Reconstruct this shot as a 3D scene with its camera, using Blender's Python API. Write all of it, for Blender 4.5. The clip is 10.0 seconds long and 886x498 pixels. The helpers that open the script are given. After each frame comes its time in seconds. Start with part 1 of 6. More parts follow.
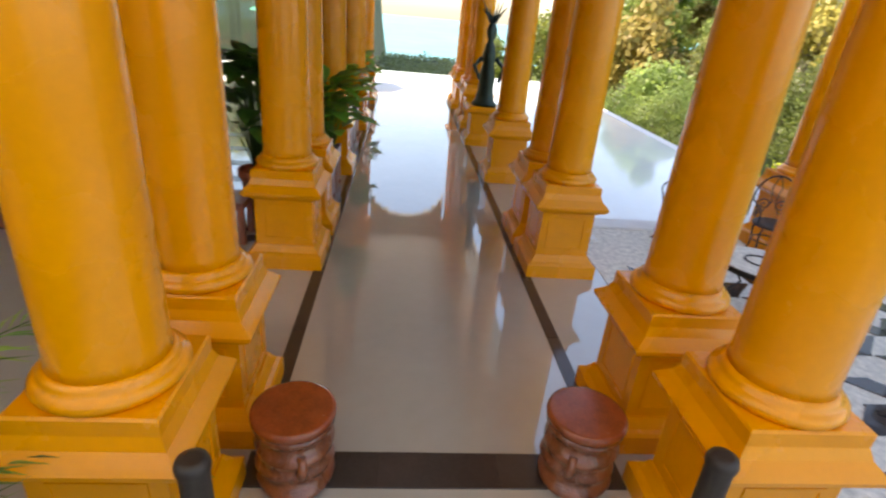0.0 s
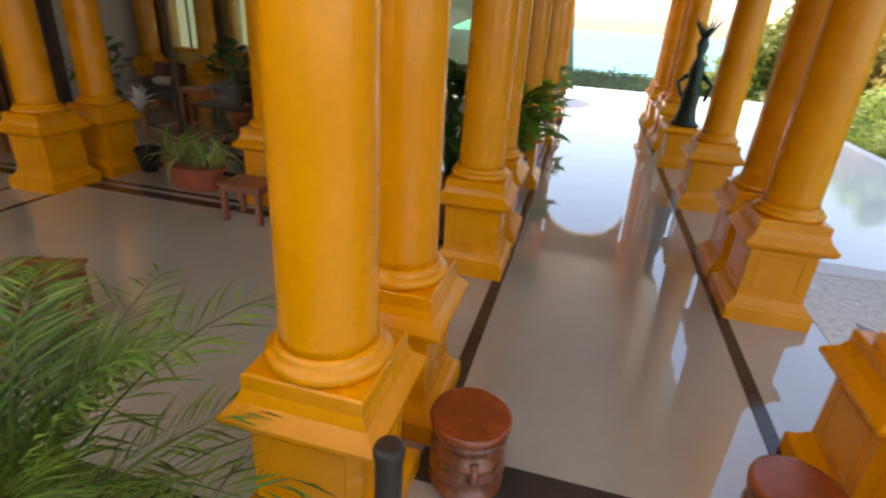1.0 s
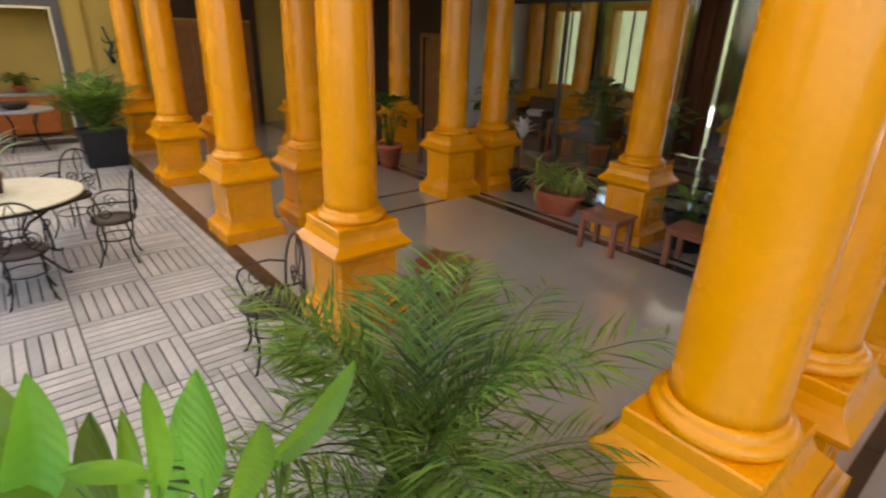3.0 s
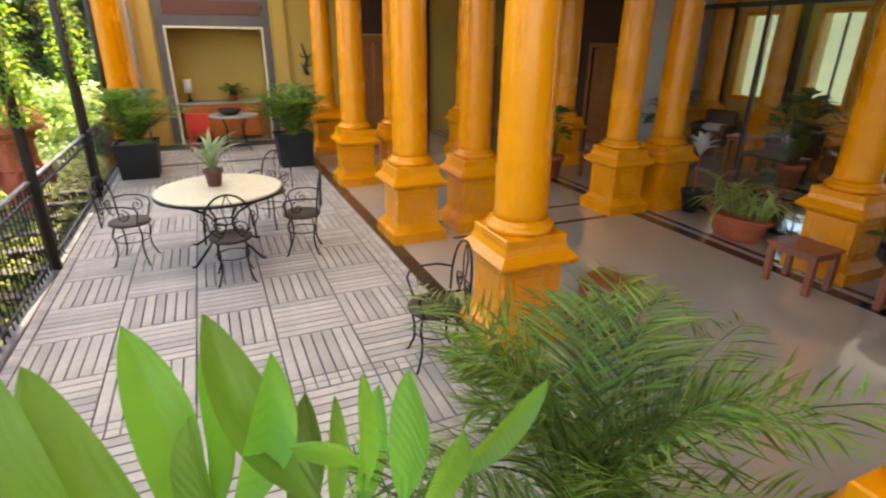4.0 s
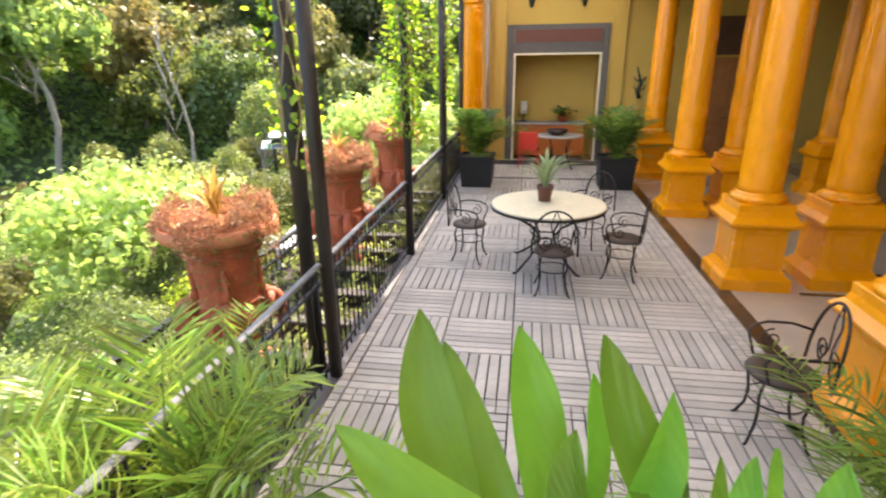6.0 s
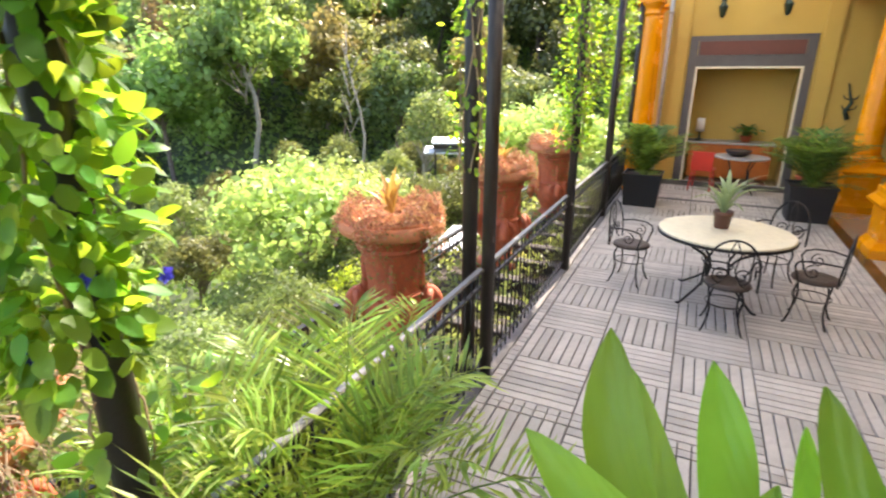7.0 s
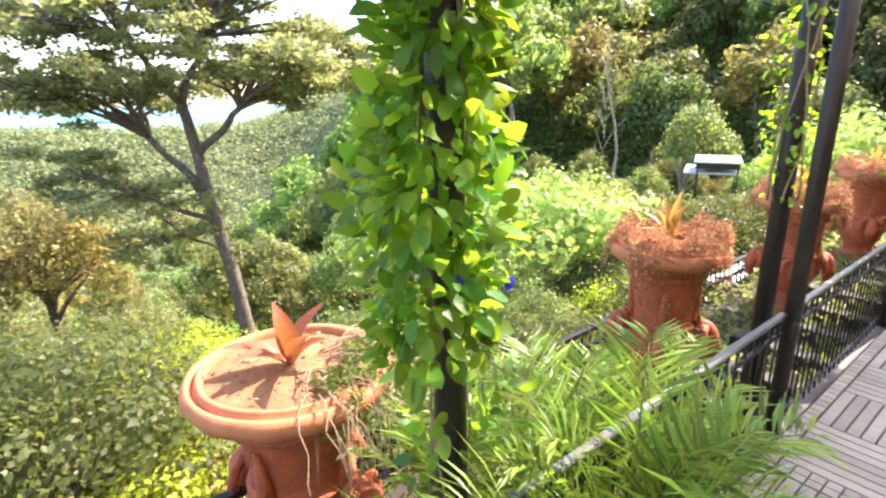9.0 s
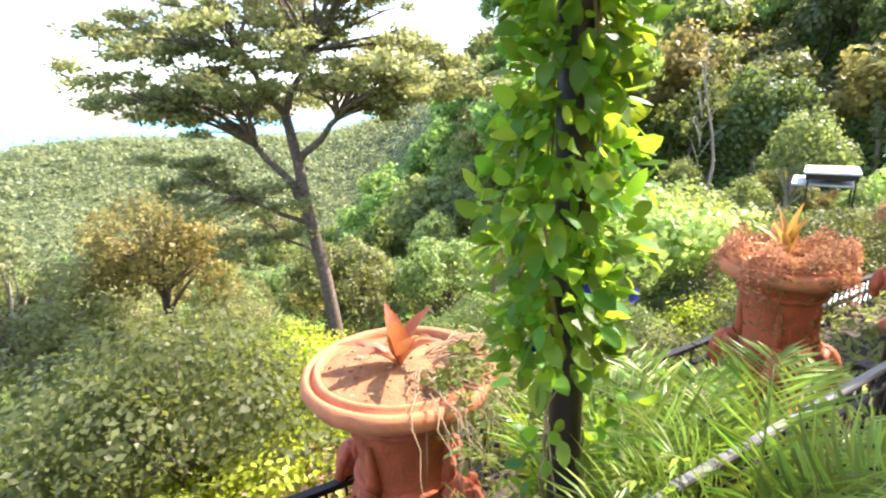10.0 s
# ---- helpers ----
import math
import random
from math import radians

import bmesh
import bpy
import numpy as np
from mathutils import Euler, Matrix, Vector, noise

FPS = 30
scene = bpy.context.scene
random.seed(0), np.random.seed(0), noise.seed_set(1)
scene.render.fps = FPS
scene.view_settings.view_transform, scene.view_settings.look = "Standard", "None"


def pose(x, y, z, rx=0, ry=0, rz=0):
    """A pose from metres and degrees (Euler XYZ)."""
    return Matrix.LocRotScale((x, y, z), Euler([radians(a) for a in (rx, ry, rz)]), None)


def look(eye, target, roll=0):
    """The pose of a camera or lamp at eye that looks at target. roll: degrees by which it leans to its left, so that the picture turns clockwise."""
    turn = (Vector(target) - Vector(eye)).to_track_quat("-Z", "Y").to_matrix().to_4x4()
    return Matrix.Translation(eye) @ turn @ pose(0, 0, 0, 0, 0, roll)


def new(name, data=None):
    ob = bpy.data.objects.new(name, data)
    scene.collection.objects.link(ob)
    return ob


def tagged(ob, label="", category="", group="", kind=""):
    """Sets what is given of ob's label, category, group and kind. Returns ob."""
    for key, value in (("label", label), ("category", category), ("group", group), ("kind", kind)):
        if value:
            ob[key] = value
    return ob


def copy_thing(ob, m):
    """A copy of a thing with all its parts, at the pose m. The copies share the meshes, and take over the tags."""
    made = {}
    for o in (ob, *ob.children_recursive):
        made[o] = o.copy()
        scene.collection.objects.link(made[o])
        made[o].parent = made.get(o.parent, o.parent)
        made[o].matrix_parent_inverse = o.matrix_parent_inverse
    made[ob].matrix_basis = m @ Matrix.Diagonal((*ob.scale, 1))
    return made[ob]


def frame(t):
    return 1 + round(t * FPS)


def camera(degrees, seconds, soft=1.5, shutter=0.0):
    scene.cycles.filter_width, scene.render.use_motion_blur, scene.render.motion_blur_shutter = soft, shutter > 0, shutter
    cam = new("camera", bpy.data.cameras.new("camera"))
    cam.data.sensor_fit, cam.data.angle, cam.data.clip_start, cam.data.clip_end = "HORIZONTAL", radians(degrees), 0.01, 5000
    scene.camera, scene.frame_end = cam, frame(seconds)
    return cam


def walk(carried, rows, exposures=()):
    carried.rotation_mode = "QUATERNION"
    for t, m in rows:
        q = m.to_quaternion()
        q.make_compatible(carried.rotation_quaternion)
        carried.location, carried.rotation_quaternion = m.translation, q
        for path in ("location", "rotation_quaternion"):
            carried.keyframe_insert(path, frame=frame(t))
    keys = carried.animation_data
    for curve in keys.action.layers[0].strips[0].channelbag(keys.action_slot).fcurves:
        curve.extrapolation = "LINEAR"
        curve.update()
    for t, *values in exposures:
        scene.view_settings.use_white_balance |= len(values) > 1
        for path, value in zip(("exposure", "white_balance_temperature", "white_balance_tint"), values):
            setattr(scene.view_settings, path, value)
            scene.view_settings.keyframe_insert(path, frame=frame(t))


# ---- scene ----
cam = camera(80.4, 10.0, soft=2.1, shutter=0.3)
PATH = [
    (0.0, pose(0.422, 0.507, 2.270, 65.59, -4.77, -3.68)),
    (0.5, pose(0.344, 0.511, 2.266, 65.41, -4.71, 5.75)),
    (1.0, pose(0.269, 0.512, 2.266, 65.69, -3.47, 15.36)),
    (1.5, pose(0.190, 0.474, 2.272, 66.34, -2.52, 24.60)),
    (2.0, pose(0.109, 0.416, 2.269, 66.96, -2.34, 33.41)),
    (2.5, pose(0.021, 0.339, 2.269, 67.33, -2.43, 41.53)),
    (3.8, pose(-0.169, 0.190, 2.267, 68.17, -0.61, 63.87)),
    (4.0, pose(-0.193, 0.151, 2.266, 68.30, -0.61, 66.56)),
    (4.5, pose(-0.252, 0.055, 2.260, 68.70, -0.49, 73.87)),
    (5.0, pose(-0.277, -0.003, 2.251, 69.29, 0.01, 82.16)),
    (5.5, pose(-0.282, -0.080, 2.260, 69.91, 0.68, 90.37)),
    (7.0, pose(-0.188, -0.270, 2.289, 71.73, -0.15, 115.45)),
    (7.5, pose(-0.154, -0.343, 2.298, 72.14, -0.14, 123.24)),
    (8.0, pose(-0.091, -0.384, 2.319, 72.47, 0.01, 130.39)),
    (8.5, pose(-0.028, -0.450, 2.327, 72.87, 0.66, 136.04)),
    (9.0, pose(0.032, -0.502, 2.334, 73.41, 1.16, 141.26)),
    (9.5, pose(0.112, -0.527, 2.345, 73.93, 1.73, 145.84)),
    (10.0, pose(0.198, -0.539, 2.357, 74.48, 1.78, 149.95)),
]
walk(cam, PATH, [(0.0, 1.8, 7700, 16), (1.5, 1.85, 7600, 16), (4.5, 2.35, 7250, 16), (7.0, 2.3, 6950, 17), (8.5, 2.28, 6800, 17), (10.0, 2.14, 6550, 18)])

# ---- world, sun ----
world = bpy.data.worlds.new("sky")
scene.world = world
world.use_nodes = True
wn = world.node_tree
SUN_AZ, SUN_EL = radians(-86), radians(47)   # azimuth from +y, clockwise
sky = wn.nodes.new("ShaderNodeTexSky")
sky.sky_type, sky.sun_disc = "NISHITA", False
sky.sun_elevation, sky.sun_rotation = SUN_EL, SUN_AZ
sky.air_density, sky.dust_density, sky.ozone_density = 1.0, 1.2, 1.0
wn.nodes["Background"].inputs[1].default_value = 0.15
wn.links.new(sky.outputs[0], wn.nodes["Background"].inputs[0])
sun = new("sun", bpy.data.lights.new("sun", "SUN"))
sun.data.energy, sun.data.angle, sun.data.color = 3.7, radians(0.6), (1.0, 0.93, 0.80)
sun_dir = Vector((math.sin(SUN_AZ) * math.cos(SUN_EL), math.cos(SUN_AZ) * math.cos(SUN_EL), math.sin(SUN_EL)))
sun.matrix_world = look(sun_dir * 50, (0, 0, 0))


# ---- materials ----
def material(name, color, rough=0.6, metal=0.0, var=0.12, scale=6.0, fine=60.0, bump=0.02, spec=0.5, coat=0.0, dirt=None, dirt_amt=0.0, island=0.0, obj_rand=0.0):
    m = bpy.data.materials.new(name)
    m.use_nodes = True
    nt = m.node_tree
    n, l = nt.nodes, nt.links
    b = n["Principled BSDF"]
    b.inputs["Metallic"].default_value = metal
    b.inputs["Specular IOR Level"].default_value = spec
    b.inputs["Coat Weight"].default_value = coat
    b.inputs["Coat Roughness"].default_value = 0.12
    tc = n.new("ShaderNodeTexCoord")
    big = n.new("ShaderNodeTexNoise")
    big.inputs["Scale"].default_value, big.inputs["Detail"].default_value = scale, 5
    small = n.new("ShaderNodeTexNoise")
    small.inputs["Scale"].default_value, small.inputs["Detail"].default_value = fine, 3
    l.new(tc.outputs["Object"], big.inputs["Vector"])
    l.new(tc.outputs["Object"], small.inputs["Vector"])
    add = n.new("ShaderNodeMath")
    add.operation = "ADD"
    l.new(big.outputs[0], add.inputs[0])
    half = n.new("ShaderNodeMath")
    half.operation = "MULTIPLY"
    half.inputs[1].default_value = 0.5
    l.new(small.outputs[0], half.inputs[0])
    l.new(half.outputs[0], add.inputs[1])
    rng = n.new("ShaderNodeMapRange")
    rng.inputs[1].default_value, rng.inputs[2].default_value = 0.45, 1.05
    rng.inputs[3].default_value, rng.inputs[4].default_value = 1 - var, 1 + var
    l.new(add.outputs[0], rng.inputs[0])
    value = rng.outputs[0]
    for amount, kind in ((island, "g"), (obj_rand, "o")):
        if amount:
            src = n.new("ShaderNodeNewGeometry").outputs["Random Per Island"] if kind == "g" else n.new("ShaderNodeObjectInfo").outputs["Random"]
            r2 = n.new("ShaderNodeMapRange")
            r2.inputs[3].default_value, r2.inputs[4].default_value = 1 - amount, 1 + amount
            l.new(src, r2.inputs[0])
            mul = n.new("ShaderNodeMath")
            mul.operation = "MULTIPLY"
            l.new(value, mul.inputs[0])
            l.new(r2.outputs[0], mul.inputs[1])
            value = mul.outputs[0]
    hsv = n.new("ShaderNodeHueSaturation")
    hsv.inputs["Color"].default_value = (*color, 1)
    l.new(value, hsv.inputs["Value"])
    out = hsv.outputs[0]
    if dirt:
        dn = n.new("ShaderNodeTexNoise")
        dn.inputs["Scale"].default_value, dn.inputs["Detail"].default_value = scale * 2.3, 8
        l.new(tc.outputs["Object"], dn.inputs["Vector"])
        dr = n.new("ShaderNodeMapRange")
        dr.inputs[1].default_value, dr.inputs[2].default_value = 0.48, 0.72
        dr.inputs[4].default_value = dirt_amt
        l.new(dn.outputs[0], dr.inputs[0])
        mix = n.new("ShaderNodeMix")
        mix.data_type = "RGBA"
        l.new(dr.outputs[0], mix.inputs[0])
        l.new(out, mix.inputs[6])
        mix.inputs[7].default_value = (*dirt, 1)
        out = mix.outputs[2]
    l.new(out, b.inputs["Base Color"])
    rr = n.new("ShaderNodeMapRange")
    rr.inputs[3].default_value, rr.inputs[4].default_value = max(rough * 0.75, 0.02), min(rough * 1.25, 1)
    l.new(big.outputs[0], rr.inputs[0])
    l.new(rr.outputs[0], b.inputs["Roughness"])
    if bump:
        bp = n.new("ShaderNodeBump")
        bp.inputs["Strength"].default_value, bp.inputs["Distance"].default_value = 0.5, bump
        l.new(add.outputs[0], bp.inputs["Height"])
        l.new(bp.outputs[0], b.inputs["Normal"])
    return m


def leaf_material(name, color, through_color, amount=0.45, rough=0.45, var=0.35, hue=0.03, obj=0.0, veins=0.0):
    m = bpy.data.materials.new(name)
    m.use_nodes = True
    n, l = m.node_tree.nodes, m.node_tree.links
    b = n["Principled BSDF"]
    b.inputs["Roughness"].default_value = rough
    b.inputs["Specular IOR Level"].default_value = 0.35
    geo = n.new("ShaderNodeNewGeometry")
    noise_t = n.new("ShaderNodeTexNoise")
    tc = n.new("ShaderNodeTexCoord")
    noise_t.inputs["Scale"].default_value = 1.7
    l.new(tc.outputs["Object"], noise_t.inputs["Vector"])
    rv = n.new("ShaderNodeMapRange")
    rv.inputs[3].default_value, rv.inputs[4].default_value = 1 - var, 1 + var
    l.new(geo.outputs["Random Per Island"], rv.inputs[0])
    nv = n.new("ShaderNodeMapRange")
    nv.inputs[1].default_value, nv.inputs[2].default_value, nv.inputs[3].default_value, nv.inputs[4].default_value = 0.3, 0.7, 0.7, 1.3
    l.new(noise_t.outputs[0], nv.inputs[0])
    val = n.new("ShaderNodeMath")
    val.operation = "MULTIPLY"
    l.new(rv.outputs[0], val.inputs[0])
    l.new(nv.outputs[0], val.inputs[1])
    value = val.outputs[0]
    if veins:
        wave = n.new("ShaderNodeTexWave")
        wave.bands_direction = "DIAGONAL"
        wave.inputs["Scale"].default_value, wave.inputs["Distortion"].default_value = 22.0, 1.5
        l.new(tc.outputs["Object"], wave.inputs["Vector"])
        vr = n.new("ShaderNodeMapRange")
        vr.inputs[3].default_value, vr.inputs[4].default_value = 1 - veins, 1 + veins * 0.6
        l.new(wave.outputs[1], vr.inputs[0])
        vm = n.new("ShaderNodeMath")
        vm.operation = "MULTIPLY"
        l.new(value, vm.inputs[0])
        l.new(vr.outputs[0], vm.inputs[1])
        value = vm.outputs[0]
        vb = n.new("ShaderNodeBump")
        vb.inputs["Strength"].default_value, vb.inputs["Distance"].default_value = 0.5, 0.004
        l.new(wave.outputs[1], vb.inputs["Height"])
        l.new(vb.outputs[0], b.inputs["Normal"])
    hr = n.new("ShaderNodeMapRange")
    hr.inputs[3].default_value, hr.inputs[4].default_value = 0.5 - hue, 0.5 + hue
    wob = n.new("ShaderNodeMath")
    wob.operation = "FRACT"
    m7 = n.new("ShaderNodeMath")
    m7.operation = "MULTIPLY"
    m7.inputs[1].default_value = 7.31
    l.new(geo.outputs["Random Per Island"], m7.inputs[0])
    l.new(m7.outputs[0], wob.inputs[0])
    hue_value = wob.outputs[0]
    if obj:
        oi = n.new("ShaderNodeObjectInfo")
        r3 = n.new("ShaderNodeMapRange")
        r3.inputs[3].default_value, r3.inputs[4].default_value = 1 - obj, 1 + obj
        l.new(oi.outputs["Random"], r3.inputs[0])
        mu = n.new("ShaderNodeMath")
        mu.operation = "MULTIPLY"
        l.new(value, mu.inputs[0])
        l.new(r3.outputs[0], mu.inputs[1])
        value = mu.outputs[0]
        ad = n.new("ShaderNodeMath")
        ad.operation = "MULTIPLY_ADD"
        ad.inputs[1].default_value = 0.4
        l.new(hue_value, ad.inputs[0])
        l.new(oi.outputs["Random"], ad.inputs[2])
        hue_value = ad.outputs[0]
    l.new(hue_value, hr.inputs[0])
    outs = []
    for c in (color, through_color):
        h = n.new("ShaderNodeHueSaturation")
        h.inputs["Color"].default_value = (*c, 1)
        l.new(value, h.inputs["Value"])
        l.new(hr.outputs[0], h.inputs["Hue"])
        outs.append(h.outputs[0])
    l.new(outs[0], b.inputs["Base Color"])
    t = n.new("ShaderNodeBsdfTranslucent")
    l.new(outs[1], t.inputs[0])
    mix = n.new("ShaderNodeMixShader")
    mix.inputs[0].default_value = amount
    l.new(b.outputs[0], mix.inputs[1])
    l.new(t.outputs[0], mix.inputs[2])
    l.new(mix.outputs[0], n["Material Output"].inputs[0])
    return m


M_YELLOW = material("yellow_gloss_paint", (0.80, 0.288, 0.002), 0.27, var=0.07, scale=2.2, fine=30, bump=0.003, spec=0.38, coat=0.08, dirt=(0.62, 0.20, 0.003), dirt_amt=0.15)
M_WALL = material("cream_yellow_wall", (0.50, 0.335, 0.075), 0.7, var=0.07, scale=1.2, fine=40, bump=0.004)
M_WALL_DEEP = material("ochre_wall", (0.70, 0.46, 0.12), 0.7, var=0.08, scale=1.5, fine=40, bump=0.004)
M_WHITE = material("white_plaster", (0.74, 0.72, 0.67), 0.75, var=0.06, scale=1.0, fine=30, bump=0.004)
M_FLOOR = material("polished_grey_porcelain", (0.43, 0.39, 0.33), 0.025, var=0.05, scale=1.6, fine=9, bump=0.0006, spec=1.0)
M_FLOOR.node_tree.nodes["Principled BSDF"].inputs["IOR"].default_value = 1.75
M_FLOOR.node_tree.nodes["Principled BSDF"].inputs["Coat Weight"].default_value = 0.7
M_FLOOR.node_tree.nodes["Principled BSDF"].inputs["Coat Roughness"].default_value = 0.02
M_DARKTILE = material("dark_brown_tile", (0.055, 0.038, 0.030), 0.14, var=0.2, scale=3, fine=40, bump=0.0)
M_SLAT = material("weathered_grey_slat", (0.45, 0.41, 0.365), 0.7, var=0.16, scale=4, fine=70, bump=0.01, dirt=(0.30, 0.26, 0.22), dirt_amt=0.45, obj_rand=0.16)
M_SLAT_STUFF = material("weathered_grey_slats", (0.45, 0.41, 0.365), 0.7, var=0.16, scale=4, fine=70, bump=0.01, dirt=(0.30, 0.26, 0.22), dirt_amt=0.45, island=0.16)
M_JOINT = material("dark_deck_joint", (0.06, 0.05, 0.045), 0.9, var=0.3, scale=8)
M_IRON = material("black_wrought_iron", (0.022, 0.018, 0.016), 0.42, metal=0.5, var=0.3, scale=18, fine=120, bump=0.004)
M_POST = material("black_painted_steel", (0.030, 0.022, 0.018), 0.5, metal=0.2, var=0.3, scale=8, fine=80, bump=0.004)
M_RAIL = material("worn_grey_rail", (0.13, 0.125, 0.12), 0.42, metal=0.3, var=0.2, scale=9, fine=90, bump=0.004)
M_SEAT = material("dark_brown_seat", (0.045, 0.028, 0.020), 0.55, var=0.3, scale=14, fine=120, bump=0.01)
M_STONE_TOP = material("cream_marble", (0.74, 0.66, 0.48), 0.35, var=0.1, scale=7, fine=50, bump=0.002, dirt=(0.55, 0.45, 0.28), dirt_amt=0.35)
M_TERRA = material("terracotta", (0.45, 0.105, 0.042), 0.7, var=0.28, scale=7, fine=55, bump=0.05, dirt=(0.30, 0.08, 0.04), dirt_amt=0.6)
M_TERRA_DUST = material("dusty_terracotta", (0.56, 0.205, 0.09), 0.8, var=0.18, scale=6, fine=70, bump=0.01, dirt=(0.44, 0.15, 0.07), dirt_amt=0.6)
M_SOIL = material("dry_orange_soil", (0.30, 0.15, 0.065), 0.95, var=0.3, scale=9, fine=60, bump=0.03, dirt=(0.16, 0.08, 0.04), dirt_amt=0.5)
M_DARKSOIL = material("dark_soil", (0.05, 0.035, 0.025), 0.95, var=0.3, scale=12, fine=80, bump=0.03)
M_WOOD = material("red_brown_wood", (0.26, 0.075, 0.028), 0.38, var=0.28, scale=9, fine=90, bump=0.006, coat=0.2)
M_STOOL = material("carved_lacquered_wood", (0.20, 0.055, 0.018), 0.28, var=0.45, scale=9, fine=60, bump=0.02, coat=0.5)
M_STOOL_TOP = material("lacquered_wood_end_grain", (0.25, 0.05, 0.011), 0.25, var=0.4, scale=7, fine=60, bump=0.004, coat=0.2, dirt=(0.30, 0.07, 0.02), dirt_amt=0.6)
M_DOOR = material("varnished_door_wood", (0.30, 0.115, 0.035), 0.4, var=0.25, scale=5, fine=70, bump=0.004)
M_PANEL = material("dark_timber_panelling", (0.055, 0.026, 0.015), 0.5, var=0.3, scale=4, fine=50, bump=0.006)
M_BLACKBOX = material("black_planter_resin", (0.009, 0.009, 0.010), 0.55, var=0.2, scale=6, bump=0.002)
M_TRIM = material("dark_grey_trim", (0.10, 0.09, 0.088), 0.55, var=0.14, scale=5, bump=0.002)
M_SIGN = material("dark_red_sign_band", (0.13, 0.042, 0.03), 0.6, var=0.15, scale=6, bump=0.002)
M_ORANGE = material("orange_lacquer", (0.46, 0.12, 0.014), 0.45, var=0.12, scale=5, bump=0.002)
M_RED = material("red_plastic", (0.62, 0.04, 0.02), 0.4, var=0.1, scale=5, bump=0.0)
M_GREYSTONE = material("grey_counter_stone", (0.34, 0.32, 0.30), 0.4, var=0.2, scale=9, bump=0.002)
M_BRONZE = material("green_bronze", (0.035, 0.055, 0.045), 0.42, metal=0.7, var=0.3, scale=8, fine=60, bump=0.01)
M_BARK = material("bark", (0.15, 0.105, 0.075), 0.95, var=0.35, scale=5, fine=40, bump=0.05, dirt=(0.30, 0.27, 0.23), dirt_amt=0.6)
M_PALEBARK = material("pale_bark", (0.33, 0.28, 0.22), 0.95, var=0.3, scale=5, fine=40, bump=0.03)
M_STRAW = material("dry_twigs", (0.33, 0.23, 0.14), 0.9, var=0.3, scale=9, bump=0.0)
M_CONCRETE = material("weathered_concrete", (0.26, 0.24, 0.22), 0.85, var=0.2, scale=3, fine=40, bump=0.01, dirt=(0.12, 0.11, 0.09), dirt_amt=0.5)
M_GROUND = material("forest_floor", (0.065, 0.085, 0.03), 0.95, var=0.4, scale=0.35, fine=4, bump=0.1, dirt=(0.055, 0.085, 0.025), dirt_amt=0.9)
# Near-white base: pale pool floor, plus bright sky reflection put into the colour.
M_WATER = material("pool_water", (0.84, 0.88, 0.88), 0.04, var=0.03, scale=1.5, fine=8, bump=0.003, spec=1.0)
M_SEA = material("sea_water", (0.10, 0.33, 0.36), 0.35, var=0.05, scale=0.01, fine=0.2, bump=0.0)
M_WHITEPAINT = material("white_roof_sheet", (0.72, 0.72, 0.71), 0.5, var=0.06, scale=3, bump=0.0)
M_MOSAIC = material("pebble_mosaic", (0.66, 0.62, 0.54), 0.5, var=0.35, scale=16, fine=80, bump=0.01)
M_GREENCLOTH = material("green_canvas", (0.03, 0.24, 0.15), 0.8, var=0.12, scale=4, bump=0.0)
M_LAMPWHITE = material("white_lamp_shade", (0.74, 0.72, 0.66), 0.6, var=0.04, scale=4, bump=0.0)
M_PINKSHRUB = leaf_material("dusty_pink_twig_leaf", (0.36, 0.20, 0.17), (0.40, 0.20, 0.14), 0.25)
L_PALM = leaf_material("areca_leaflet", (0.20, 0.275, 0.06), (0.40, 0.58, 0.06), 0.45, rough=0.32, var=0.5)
# Darker copy of the areca leaflet; shade under the roof is in its colour.
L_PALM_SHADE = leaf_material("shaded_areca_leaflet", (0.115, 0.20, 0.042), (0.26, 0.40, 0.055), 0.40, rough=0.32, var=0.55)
L_BIG = leaf_material("broad_leaf", (0.115, 0.245, 0.03), (0.42, 0.60, 0.045), 0.34, rough=0.33, var=0.35, obj=0.5, veins=0.02)
L_VINE = leaf_material("vine_leaf", (0.085, 0.205, 0.035), (0.42, 0.62, 0.035), 0.5, var=0.35)
L_DARK = leaf_material("dark_garden_leaf", (0.05, 0.14, 0.022), (0.11, 0.26, 0.025), 0.35, rough=0.35)
L_FOREST = leaf_material("forest_leaf", (0.20, 0.225, 0.085), (0.38, 0.42, 0.11), 0.5, var=0.28, hue=0.035, obj=0.35)
M_CURTAIN = material("dark_red_curtain", (0.075, 0.018, 0.014), 0.9, var=0.25, scale=5, fine=80, bump=0.01)
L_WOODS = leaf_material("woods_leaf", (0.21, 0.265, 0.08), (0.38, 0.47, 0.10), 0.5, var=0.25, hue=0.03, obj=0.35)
L_SHRUB = leaf_material("dark_shrub_leaf", (0.14, 0.165, 0.06), (0.30, 0.34, 0.08), 0.5, var=0.28, hue=0.03, obj=0.4)
# Woods leaf with the shade of the backlit western slope in its colour.
L_WOODS_SHADE = leaf_material("woods_leaf_shade", (0.12, 0.145, 0.048), (0.22, 0.26, 0.06), 0.42, var=0.3, hue=0.03, obj=0.35)
# Paler, greyer copy of the woods leaf: distance haze is put into the colour.
L_FARWOODS = leaf_material("far_woods_leaf_hazed", (0.23, 0.27, 0.13), (0.34, 0.38, 0.15), 0.5, var=0.16, hue=0.02)
L_FOREST_DRY = leaf_material("dry_forest_leaf", (0.29, 0.215, 0.07), (0.40, 0.31, 0.10), 0.42, var=0.28, hue=0.03, obj=0.3)
